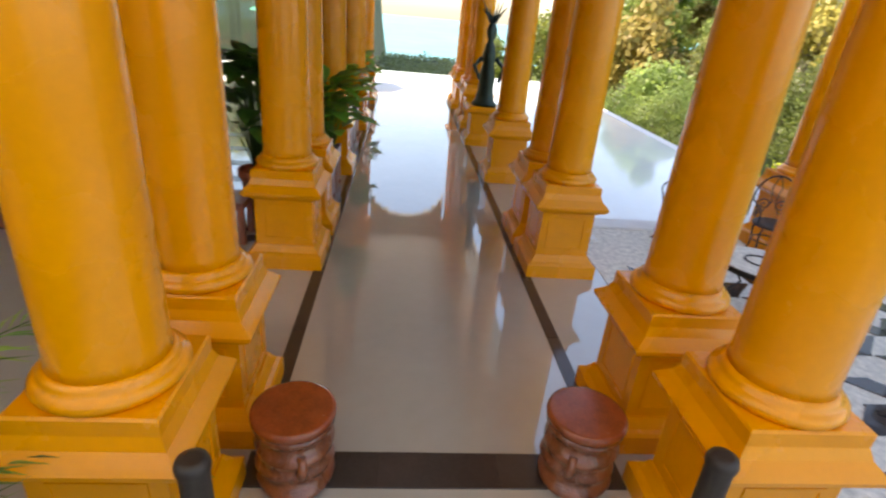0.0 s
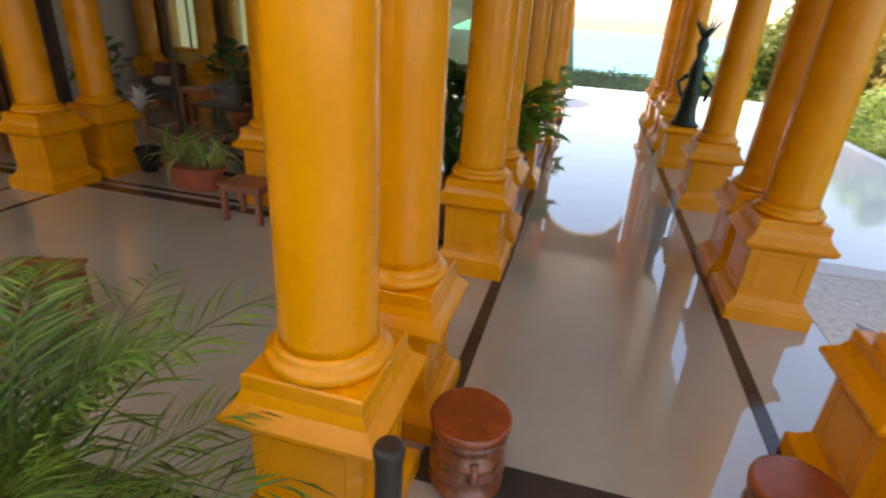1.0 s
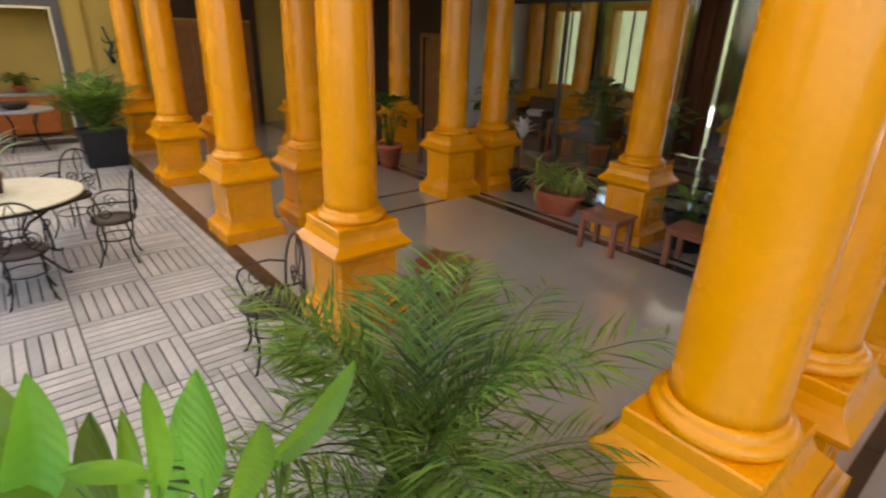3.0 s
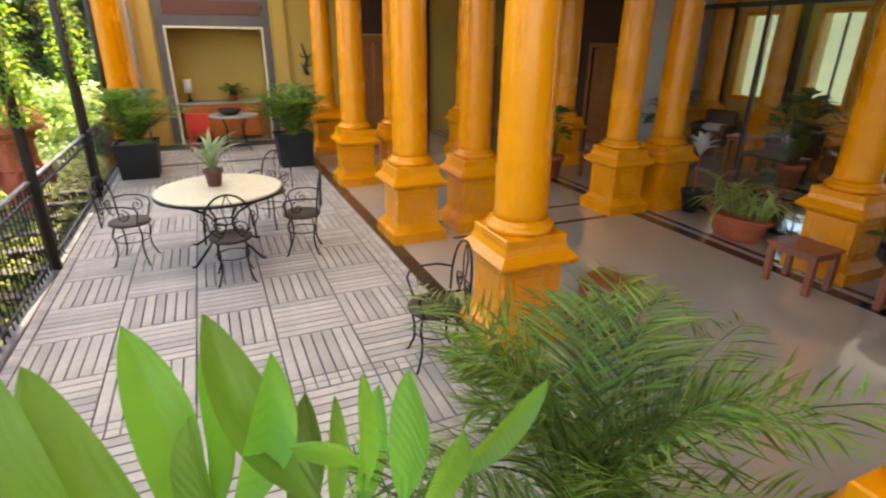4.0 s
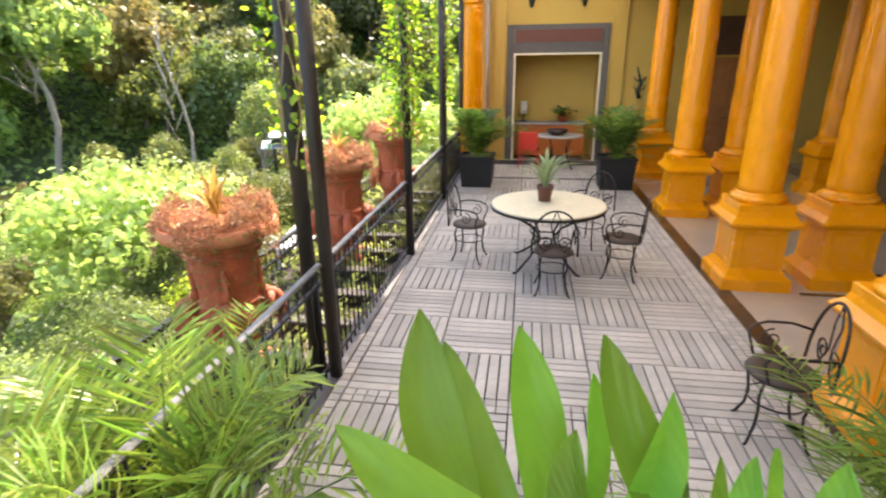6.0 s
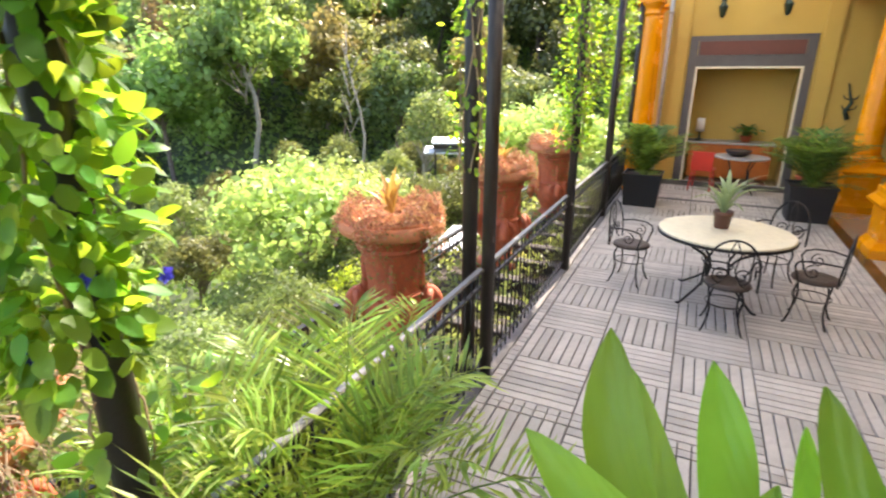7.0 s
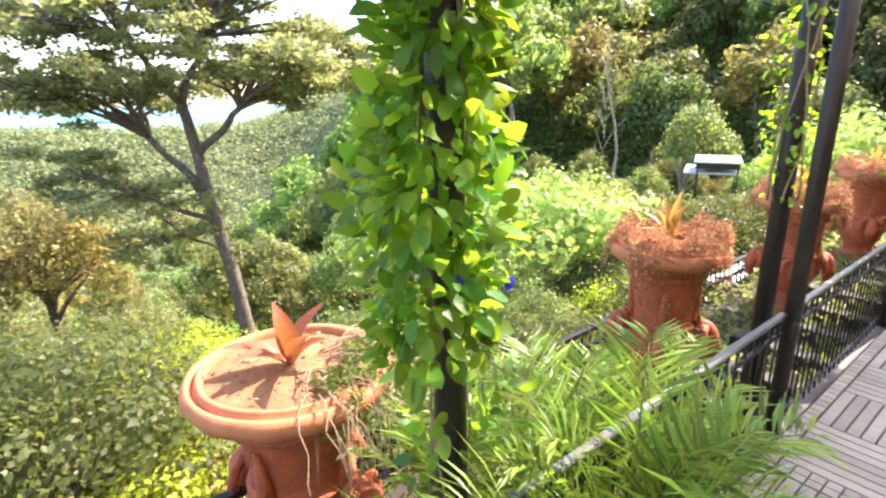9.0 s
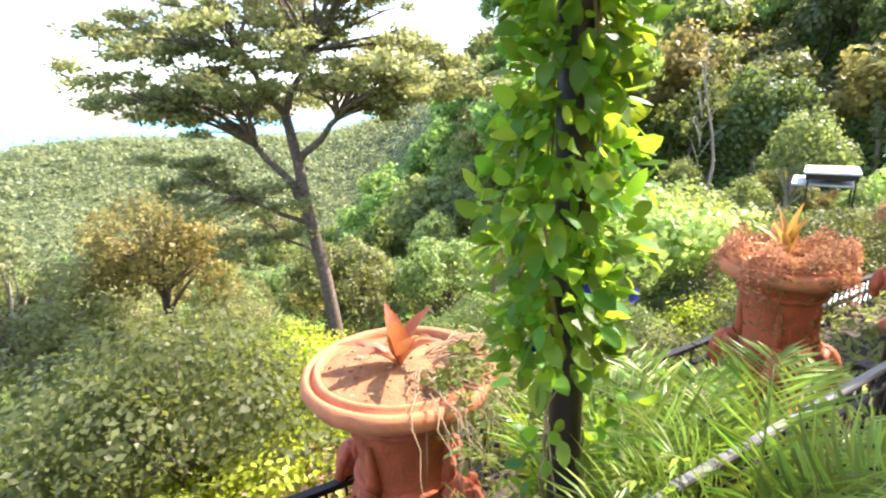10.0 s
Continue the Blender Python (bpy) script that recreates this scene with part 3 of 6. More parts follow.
# ---- railing along the deck ----
def railing_bay(x0, x1, y):
    b = thing("railing", pose(x0, y, 0), "black iron balustrade with a worn grey handrail", "railing", "terrace railing bays")
    w = x1 - x0
    part("handrail", Mesh().box(0.0, -0.025, 0.927, w, 0.025, 0.955, bevel=0.008), M_RAIL, b, "worn grey handrail")
    part("lower_rail", Mesh().box(0.0, -0.012, 0.10, w, 0.012, 0.125), M_IRON, b)
    part("upper_rail", Mesh().box(0.0, -0.012, 0.80, w, 0.012, 0.82), M_IRON, b)
    n = int(w / 0.115)
    bal = Mesh().tube([(0, 0, 0.02), (0, 0, 0.93)], 0.008, 6).data("baluster", M_IRON)
    ring = Mesh().tube([(0.035 * math.cos(a), 0, 0.87 + 0.035 * math.sin(a)) for a in np.linspace(0, 2 * math.pi, 11)], 0.005, 5).data("ring", M_IRON)
    for i in range(n):
        o = part("baluster", bal, M_IRON, b)
        o.location = ((i + 0.5) * w / n, 0, 0)
        if i % 2 == 0:
            o = part("ring", ring, M_IRON, b)
            o.location = ((i + 1.0) * w / n, 0, 0)
    return b


def steel_post(x, y, r=0.055, top=4.15, lean=0.0, z0=-0.30):
    p = thing("steel_post", pose(x, y, 0), "slim black painted steel post holding the roof edge", "post", "roof posts")
    part("shaft", Mesh().tube([(0, 0, z0), (0, lean, top)], r, 14), M_POST, p)
    part("collar", Mesh().lathe([(r + 0.03, z0), (r + 0.03, z0 + 0.02), (r + 0.008, z0 + 0.05)], seg=14), M_POST, p)
    return p


RAIL_Y = -1.56
for x0, x1 in ((-12.0, -9.35), (-9.25, -6.45), (-6.35, -3.68), (-3.56, -1.10), (-1.05, 1.6)):
    railing_bay(x0, x1, RAIL_Y)
for x, y, r in ((-3.62, -1.53, 0.05), (-3.86, -1.78, 0.06), (-6.40, -1.53, 0.05), (-9.30, -1.56, 0.05), (-9.75, -1.60, 0.05), (-1.04, -1.83, 0.062), (-12.0, -1.56, 0.05)):
    steel_post(x, y, r)

# outer walkway below the terrace with its iron fence
slab("ledge", [(-14.0, -3.35, -0.75, 2.5, -1.60, -0.32)], M_DARKSOIL, "planted bed of dark soil outside the railing", "planting bed")
q = np.random.default_rng(17)
n = 5200
cover = np.stack([q.uniform(-13.8, 2.3, n), q.uniform(-3.3, -1.66, n), np.full(n, -0.33)], 1)
cover[:, 2] += q.uniform(0, 0.16, n)
tagged(part("ground_cover", leaves_mesh(cover, 0.5, 0.13, L_FOREST, "ground_cover", 0.4, seed=18), L_FOREST), "low green ground cover in the planting bed", "ground cover", kind="stuff")


def outer_fence(x0, x1, y):
    b = thing("iron_fence", pose(x0, y, -0.32), "low black iron fence on the outer ledge", "fence", "outer fence bays")
    w = x1 - x0
    for z in (0.06, 0.22):
        part("fence_bar", Mesh().box(0, -0.02, z, w, 0.02, z + 0.035), M_IRON, b)
    part("top_bar", Mesh().box(0, -0.03, 0.40, w, 0.03, 0.44), M_IRON, b)
    for i in range(int(w / 0.13)):
        o = part("upright", Mesh().box(i * 0.13, -0.008, 0.0, i * 0.13 + 0.016, 0.008, 0.399), M_IRON, b)
    return b


for x0 in (-13.0, -10.0, -7.0, -4.0, -1.0):
    outer_fence(x0, x0 + 2.98, -3.28)


def sleeper(x):
    b = thing("timber_sleeper", pose(x, -1.64, -0.32), "dark timber beam lying across the planted bed", "beam", "planting bed beams")
    part("beam", Mesh().box(-0.09, -0.95, 0.0, 0.09, 0.0, 0.14, bevel=0.015), M_POST, b)
    for y in (-0.85, -0.1):
        part("bolt", Mesh().lathe([(0.016, 0.14), (0.016, 0.148), (0.008, 0.152)], cy=y, seg=10), M_RAIL, b)


for i in range(10):
    sleeper(-10.6 + i * 0.72)

# lower terrace with white garden furniture, seen between the posts
slab("pavement_lower", [(-12.5, -5.6, -2.0, -8.3, -3.6, -1.56)], M_CONCRETE, "weathered concrete lower terrace", "terrace")


def white_table(x, y, turn, w, d, h, label):
    t = thing("white_garden_table", pose(x, y, -1.56, 0, 0, turn), label, "table", "white garden furniture")
    n = int(d / 0.11)
    for k in range(n):
        part("board", Mesh().box(-w / 2, -d / 2 + k * 0.11, h - 0.03, w / 2, -d / 2 + k * 0.11 + 0.095, h, bevel=0.006), M_WHITEPAINT, t)
    for a in (-1, 1):
        part("rail", Mesh().box(a * (w / 2 - 0.12) - 0.03, -d / 2, h - 0.08, a * (w / 2 - 0.12) + 0.03, d / 2, h - 0.0301), M_WHITEPAINT, t)
        for c in (-1, 1):
            part("leg", Mesh().box(a * (w / 2 - 0.12) - 0.03, c * (d / 2 - 0.06) - 0.03, 0.0, a * (w / 2 - 0.12) + 0.03, c * (d / 2 - 0.06) + 0.03, h - 0.0801), M_WHITEPAINT, t)


white_table(-9.5, -4.3, 8, 1.7, 0.8, 0.75, "white painted slatted garden table on the lower terrace")
white_table(-9.4, -5.25, 8, 1.6, 0.36, 0.45, "white painted slatted garden bench on the lower terrace")


# ---- terracotta urns ----
def great_urn(x, y, bare=False, z=-0.32, turn=0):
    u = thing("terracotta_urn", pose(x, y, z, 0, 0, turn), "huge weathered terracotta urn with a dry earth top and one bromeliad" if bare else "huge terracotta urn overflowing with rusty trailing succulents", "urn", "terrace urns")
    wob = lambda a, zz: 1 + 0.018 * math.sin(5 * a + 7 * zz) + 0.020 * noise.noise((4 * math.cos(a), 4 * math.sin(a), 9 * zz + x))
    body = Mesh().lathe([(0.36, 0.0), (0.37, 0.05), (0.34, 0.09), (0.24, 0.14), (0.20, 0.20), (0.23, 0.27), (0.29, 0.36), (0.32, 0.46), (0.305, 0.55), (0.265, 0.66), (0.265, 0.78), (0.29, 0.92), (0.325, 1.06), (0.37, 1.15), (0.43, 1.20)], seg=44, wobble=wob)
    part("body", body, M_TERRA, u)
    for zz, rr in ((0.66, 0.272), (1.08, 0.338)):
        part("moulding", Mesh().lathe([(rr, zz - 0.025), (rr + 0.022, zz - 0.012), (rr + 0.026, zz), (rr + 0.022, zz + 0.012), (rr, zz + 0.025)], seg=40), M_TERRA, u)
    rim = Mesh().lathe([(0.42, 1.19), (0.475, 1.195), (0.515, 1.215), (0.535, 1.25), (0.530, 1.285), (0.512, 1.308), (0.492, 1.312), (0.484, 1.282), (0.471, 1.280), (0.462, 1.322), (0.448, 1.332), (0.434, 1.326), (0.425, 1.30), (0.42, 1.24)], seg=56, wobble=lambda a, zz: 1 + (0.011 * math.sin(44 * a) * (0.7 + 0.3 * math.sin(3 * a)) if zz < 1.29 else 0.004 * math.sin(7 * a)))
    part("rim", rim, M_TERRA_DUST, u, "sun-bleached rolled rim")
    soil = Mesh()
    n = 22
    vs, fs = [(0, 0, 1.315)], []
    for k in range(1, 5):
        for i in range(n):
            a = 2 * math.pi * i / n
            r = 0.435 * k / 4
            vs.append((r * math.cos(a), r * math.sin(a), 1.315 - 0.03 * (k / 4) ** 2 + 0.008 * noise.noise((r * 9 * math.cos(a), r * 9 * math.sin(a), x))))
    for i in range(n):
        fs.append((0, 1 + i, 1 + (i + 1) % n))
    for k in range(3):
        for i in range(n):
            j = (i + 1) % n
            fs.append((1 + k * n + i, 1 + (k + 1) * n + i, 1 + (k + 1) * n + j, 1 + k * n + j))
    part("soil", soil.add(vs, fs, True), M_SOIL, u)
    for sgn in (0, 1, 2, 3):
        h = Mesh()
        a = sgn * math.pi / 2 + 0.5
        c, s = math.cos(a), math.sin(a)
        pts = []
        for i in range(15):
            t = i / 14
            ang = -0.4 + 4.6 * t
            r = 0.115 * (1 - 0.45 * t)
            pts.append((c * (0.36 + r * math.cos(ang) * 0.9), s * (0.36 + r * math.cos(ang) * 0.9), 0.52 + r * math.sin(ang) * 1.4))
        h.tube(pts, 0.075, 9, 0.04)
        h.tube([(c * 0.30, s * 0.30, 0.66), (c * 0.40, s * 0.40, 0.60), (c * 0.46, s * 0.46, 0.48), (c * 0.45, s * 0.45, 0.38)], 0.085, 10, 0.045)
        for e in (-1, 1):
            h.tube([(c * 0.38 - e * s * 0.05, s * 0.38 + e * c * 0.05, 0.66), (c * 0.37 - e * s * 0.13, s * 0.37 + e * c * 0.13, 0.63), (c * 0.38 - e * s * 0.16, s * 0.38 + e * c * 0.16, 0.54), (c * 0.40 - e * s * 0.11, s * 0.40 + e * c * 0.11, 0.49)], 0.04, 8, 0.02)
        h.tube([(c * 0.29, s * 0.29, 0.62), (c * 0.29, s * 0.29, 0.80), (c * 0.31, s * 0.31, 0.98)], 0.055, 8, 0.02)
        part("scroll_handle", h, M_TERRA, u)
    core = part("bromeliad", Mesh().tube([(0, 0, 1.30), (0, 0, 1.36)], 0.03, 8, 0.015), L_BROM, u, "orange and yellow bromeliad rosette")
    big = 1.3 if bare else 1.45
    g = random.Random(int(abs(x) * 100))
    for i in range(7 if bare else 14):
        a = i * 2.4 + g.uniform(-0.2, 0.2)
        ln = big * (g.uniform(0.20, 0.30) if i % 3 else g.uniform(0.24, 0.34))
        el = g.uniform(0.6, 1.35) if i % 5 else g.uniform(0.3, 0.5)
        bx, by = 0.015 * math.cos(a), 0.015 * math.sin(a)
        part("leaf", Mesh().leaf((bx, by, 1.31), (bx + ln * math.cos(el) * math.cos(a), by + ln * math.cos(el) * math.sin(a), 1.31 + ln * math.sin(el)), 0.12 if bare else 0.07, bend=0.12, seg=4, fold=0.4), L_BROM if bare else L_STRAW_ROSETTE, core)
    if not bare:
        q = np.random.default_rng(int(abs(x) * 10) + 3)
        n = 9000
        a = q.uniform(0, 2 * math.pi, n)
        r = 0.55 * np.sqrt(q.uniform(0.1, 1.0, n)) * (1 + 0.10 * np.sin(5 * a + 1))
        zz = 1.32 + (0.10 + 0.06 * np.sin(7 * a)) * np.exp(-((r - 0.42) / 0.15) ** 2) * q.uniform(0.1, 1.25, n) - np.where(r > 0.5, (r - 0.5) * q.uniform(0.5, 3.0, n), 0)
        part("succulent_mat", leaves_mesh(np.stack([r * np.cos(a), r * np.sin(a), zz], 1), 0.6, 0.042, L_SEDUM, "succulents", 0.32, seed=11), L_SEDUM, u, "rust red trailing succulents")
        n = 1100
        a = q.choice([0.3, 1.2, 2.6, 4.1, 5.0], n) + q.normal(0, 0.22, n)
        zz = 1.30 - q.uniform(0, 1, n) ** 2.2 * 0.60
        r = 0.52 - 0.20 * (1.30 - zz) + q.normal(0, 0.025, n)
        part("hanging_foliage", leaves_mesh(np.stack([r * np.cos(a), r * np.sin(a), zz], 1), -0.5, 0.04, L_TRAIL, "hanging_stems", 0.3, seed=12), L_TRAIL, u, "green stems hanging over the rim")
    else:
        for i in range(80):
            a = g.uniform(1.4, 3.2) - turn * math.pi / 180
            r0 = g.uniform(0.15, 0.45)
            p = Vector((r0 * math.cos(a), r0 * math.sin(a), 1.33))
            pts = [p.copy()]
            for k in range(6):
                p = p + Vector((math.cos(a + g.uniform(-0.8, 0.8)) * 0.075, math.sin(a + g.uniform(-0.8, 0.8)) * 0.075, g.uniform(0.0, 0.05) - 0.028 * k))
                pts.append(p.copy())
            part("dry_stem", Mesh().tube(pts, 0.004, 4, 0.0015), M_STRAW, u)
        q = np.random.default_rng(5)
        n = 110
        a, r = q.uniform(0, 6.28, n), 0.40 * np.sqrt(q.uniform(0, 1, n))
        part("fallen_leaves", leaves_mesh(np.stack([r * np.cos(a), r * np.sin(a), np.full(n, 1.325)], 1), 0.0, 0.035, M_STRAW, "litter", 0.5, seed=29), M_STRAW, u, "dry leaf litter on the earth")
        n = 500
        a = q.uniform(1.6, 3.0, n) - turn * math.pi / 180
        r = q.uniform(0.3, 0.62, n)
        part("trailing_foliage", leaves_mesh(np.stack([r * np.cos(a), r * np.sin(a), 1.36 - np.maximum(0, r - 0.45) * 1.8 * q.uniform(0, 1.6, n)], 1), 0.1, 0.05, L_TRAIL, "trailing_leaves", seed=13), L_TRAIL, u)
    return u


great_urn(-0.86, -2.93, bare=True)
for x in (-4.07, -7.0, -9.95):
    great_urn(x, -2.62).scale = (0.89, 0.89, 1.08)


# ---- land, sea, woods ----
def smooth(a, b, v):
    t = min(1.0, max(0.0, (v - a) / (b - a)))
    return t * t * (3 - 2 * t)


def land(x, y):
    """Height of the ground: a wooded hill to the west, a valley to the south, slopes beyond the pool."""
    r = math.hypot(x, y)
    if y < 0 or x < -14:
        d = math.hypot(max(0.0, -14.5 - x, x - 6.5), max(0.0, -3.3 - y))
        turn = math.degrees(math.atan2(max(0.0, -y), -x))
        hill = -2.5 - 0.27 * min(14.0, d) + 0.10 * min(14.0, max(0.0, r - 26)) + 0.40 * min(95.0, max(0.0, r - 40))
        vale = -2.5 - 0.34 * min(31.0, d) - 0.20 * min(80.0, max(0.0, r - 35)) + 20.5 * math.exp(-((r - 230) / 58) ** 2) * (0.94 + 0.06 * math.sin(turn * 0.22))
        w = 1 - smooth(46, 72, turn)
        z = hill * w + vale * (1 - w)
    else:
        z = -2.5 if y < 15 else -4.0
        if y > 20:
            z -= 0.16 * min(120.0, y - 20)
            if x > 9:
                z += 0.46 * min(75.0, x - 9) * math.exp(-((y - 55) / 60) ** 2)
            z += 5 * math.exp(-((y - 165) / 30) ** 2)
        elif x > 8:
            z += 0.35 * min(60.0, x - 8) * min(1.0, max(0.0, (y + 10) / 30))
    z += 0.7 * noise.noise((x * 0.06, y * 0.06, 0.0)) + min(4.0, r * 0.02) * noise.noise((x * 0.012, y * 0.012, 3.0))
    far = max(0.0, r - 320) / 200
    return z * max(0.0, 1 - far) - 62 * min(1.0, far)


axis_pts = [-2400, -1200, -700, -520] + list(np.arange(-400, -100, 20.0)) + list(np.arange(-100, 101, 4.0)) + list(np.arange(120, 401, 20.0)) + [520, 700, 1200, 2400]
gm = Mesh()
na = len(axis_pts)
gv = []
for yy in axis_pts:
    for xx in axis_pts:
        inside = -14.5 < xx < 6.5 and -3.5 < yy < 22.3
        gv.append((xx, yy, -4.2 if inside else land(xx, yy)))
gm.add(gv, [(j * na + i, j * na + i + 1, (j + 1) * na + i + 1, (j + 1) * na + i) for j in range(na - 1) for i in range(na - 1)], True)
tagged(part("ground", gm, M_GROUND), "wooded hillside falling away below the terrace", "ground", kind="structure")
tagged(part("water_sea", Mesh().add([(-4600, -4600, -58), (4600, -4600, -58), (4600, 4600, -58), (-4600, 4600, -58)], [(0, 1, 2, 3)]), M_SEA), "calm pale turquoise sea to the horizon", "sea", kind="structure")
slab("foundation", [(-14.5, -3.30, -5.5, 6.3, 22.0, -0.36)], M_CONCRETE, "concrete substructure under the veranda", "foundation")


def crown_points(g, n, lobes, squash=0.75, shell=0.55):
    """Leaf places on the outside of a cluster of uneven lobes."""
    pts = []
    w = np.array([l[3] ** 2 for l in lobes])
    pick = g.choice(len(lobes), n, p=w / w.sum())
    d = g.normal(size=(n, 3))
    d /= np.linalg.norm(d, axis=1)[:, None]
    L = np.array(lobes)[pick]
    r = L[:, 3] * (1 - (1 - shell) * g.uniform(0, 1, n) ** 1.5) * (1 + 0.16 * g.normal(size=n))
    p = L[:, :3] + d * r[:, None] * np.array([1, 1, squash])
    return p, d / np.array([1, 1, squash])


def limb_path(a, b, g, sag=0.1, n=6):
    a, b = Vector(a), Vector(b)
    pts = []
    ph = g.uniform(0, 6.28, 3)
    for i in range(n + 1):
        t = i / n
        o = Vector((math.sin(5 * t + ph[0]), math.sin(4 * t + ph[1]), 0.5 * math.sin(6 * t + ph[2]))) * ((b - a).length * 0.05 * math.sin(math.pi * t))
        pts.append(a.lerp(b, t) + o + Vector((0, 0, sag * (b - a).length * math.sin(math.pi * t))))
    return pts


def make_tree(seed, height, radius, leaves, size, leaf_mat, bark, trunk_r, lobes_n, label, squash=0.7, name="tree", low=0.45, trunk_visible=True):
    g = np.random.default_rng(seed)
    t = thing(name, pose(0, 0, -200), label, "tree" if name != "shrub" else "shrub", "hillside " + name + "s")
    lobes = []
    wood = Mesh()
    top = Vector((g.normal() * 0.04 * height, g.normal() * 0.04 * height, height * 0.62))
    wood.tube(limb_path((0, 0, -1.5), top, g, 0.0), trunk_r, 9, trunk_r * 0.45)
    for i in range(lobes_n):
        a = i * 2.4 + g.uniform(-0.4, 0.4)
        q = radius * math.sqrt((i + 0.4) / lobes_n) * 0.78
        z = height * (low + (1 - low) * 0.86 * (1 - (q / radius) ** 2 * 0.7) * g.uniform(0.55, 1.0))
        r = radius * g.uniform(0.26, 0.44) * (15.0 / max(15, lobes_n)) ** 0.5
        lobes.append((q * math.cos(a), q * math.sin(a), z, r))
        start = top * g.uniform(0.55, 0.98)
        wood.tube(limb_path(start, (lobes[-1][0], lobes[-1][1], z), g, 0.05, 5), trunk_r * 0.36, 6, trunk_r * 0.08)
    part("trunk", wood, bark, t)
    p, d = crown_points(g, leaves, lobes, squash)
    part("crown", leaves_mesh(p, 0.15, size, leaf_mat, "crown", 0.7, seed=seed + 50, facing=d), leaf_mat, t)
    return t


protos = [make_tree(21, 7.5, 2.9, 7000, 0.20, L_FOREST, M_BARK, 0.16, 30, "dense green broadleaf tree on the hillside", squash=0.9),
          make_tree(22, 8.0, 2.3, 5200, 0.19, L_FOREST, M_PALEBARK, 0.13, 28, "slim green broadleaf tree with a pale trunk", squash=0.85),
          make_tree(23, 6.4, 2.1, 7500, 0.115, L_FOREST_DRY, M_BARK, 0.13, 34, "dry yellow brown tree on the hillside", squash=1.0, low=0.18),
          make_tree(24, 5.0, 2.8, 4400, 0.22, L_PALE, M_PALEBARK, 0.12, 34, "pale lime green tree with broad sunlit leaves", low=0.30, squash=0.85),
          make_tree(25, 7.2, 2.7, 8000, 0.13, L_TREE, M_PALEBARK, 0.13, 36, "grey green airy tree on the slope", low=0.18, squash=0.95)]
# lighter trees for the slopes farther off
woods = [make_tree(61, 9.0, 3.2, 4600, 0.36, L_WOODS, M_BARK, 0.17, 20, "rounded green tree on the wooded hill", squash=1.0, low=0.14),
         make_tree(62, 10.5, 2.9, 4600, 0.34, L_WOODS, M_PALEBARK, 0.16, 20, "tall green tree on the wooded hill", squash=1.1, low=0.18),
         make_tree(63, 7.5, 2.8, 3200, 0.34, L_FOREST, M_BARK, 0.15, 17, "olive green tree on the wooded hill", squash=0.95, low=0.14),
         make_tree(64, 7.0, 2.6, 2800, 0.34, L_FOREST_DRY, M_PALEBARK, 0.14, 11, "dry yellow brown tree on the wooded hill", squash=0.95, low=0.14),
         make_tree(65, 9.5, 3.0, 4600, 0.33, L_WOODS_SHADE, M_BARK, 0.16, 19, "olive green tree darkened for the shaded side of the hill", squash=1.0, low=0.14)]
shrubs = [make_tree(31, 2.2, 1.5, 7000, 0.075, L_LIME, M_BARK, 0.05, 15, "yellow green sunlit shrub below the terrace", name="shrub", low=0.2),
          make_tree(32, 2.6, 1.6, 9000, 0.075, L_SHRUB, M_BARK, 0.05, 16, "dark green shrub below the terrace", name="shrub", low=0.2),
          make_tree(33, 1.6, 1.3, 2400, 0.08, M_PINKSHRUB, M_BARK, 0.04, 10, "dusty pink dry shrub below the terrace", name="shrub", low=0.2)]
g = np.random.default_rng(99)


def plant(proto, x, y, s=1.0, dz=0.0, sz=None):
    o = copy_thing(proto, pose(x, y, land(x, y) + dz, g.uniform(-4, 4), g.uniform(-4, 4), g.uniform(0, 360)))
    o.scale = (s, s, sz or s)
    return o


# woods on the slope seen past the railing
placed = []


def scatter(n, x0, x1, y0, y1, choose, gap, smin, smax, dz=0.0):
    tries = 0
    done = 0
    while done < n and tries < n * 14:
        tries += 1
        x, y = g.uniform(x0, x1), g.uniform(y0, y1)
        if any((x - a) ** 2 + (y - b) ** 2 < gap * gap for a, b in placed):
            continue
        placed.append((x, y))
        plant(choose(x, y), x, y, g.uniform(smin, smax), dz)
        done += 1


def sweep(n, r0, r1, a0, a1, choose, gap, smin, smax, dz=0.0):
    """Trees over a fan of the slope: distance from the terrace and bearing from west to south."""
    tries = done = 0
    while done < n and tries < n * 16:
        tries += 1
        r, a = math.sqrt(g.uniform(r0 * r0, r1 * r1)), math.radians(g.uniform(a0, a1))
        x, y = -r * math.cos(a), -r * math.sin(a)
        if any((x - p) ** 2 + (y - k) ** 2 < gap * gap for p, k in placed):
            continue
        placed.append((x, y))
        plant(choose(x, y), x, y, g.uniform(smin, smax), dz)
        done += 1


def hill_kind(x, y):
    r = g.uniform()
    # western bearings mostly get the tree coloured for shade
    if y < 0 and math.atan2(-y, -x) < radians(30) and g.uniform() < 0.6:
        return woods[4]
    return woods[0] if r < 0.42 else woods[1] if r < 0.68 else woods[2] if r < 0.88 else woods[3]


def near_kind(x, y):
    r = g.uniform()
    return protos[0] if r < 0.45 else protos[1] if r < 0.75 else protos[2] if r < 0.9 else protos[3]


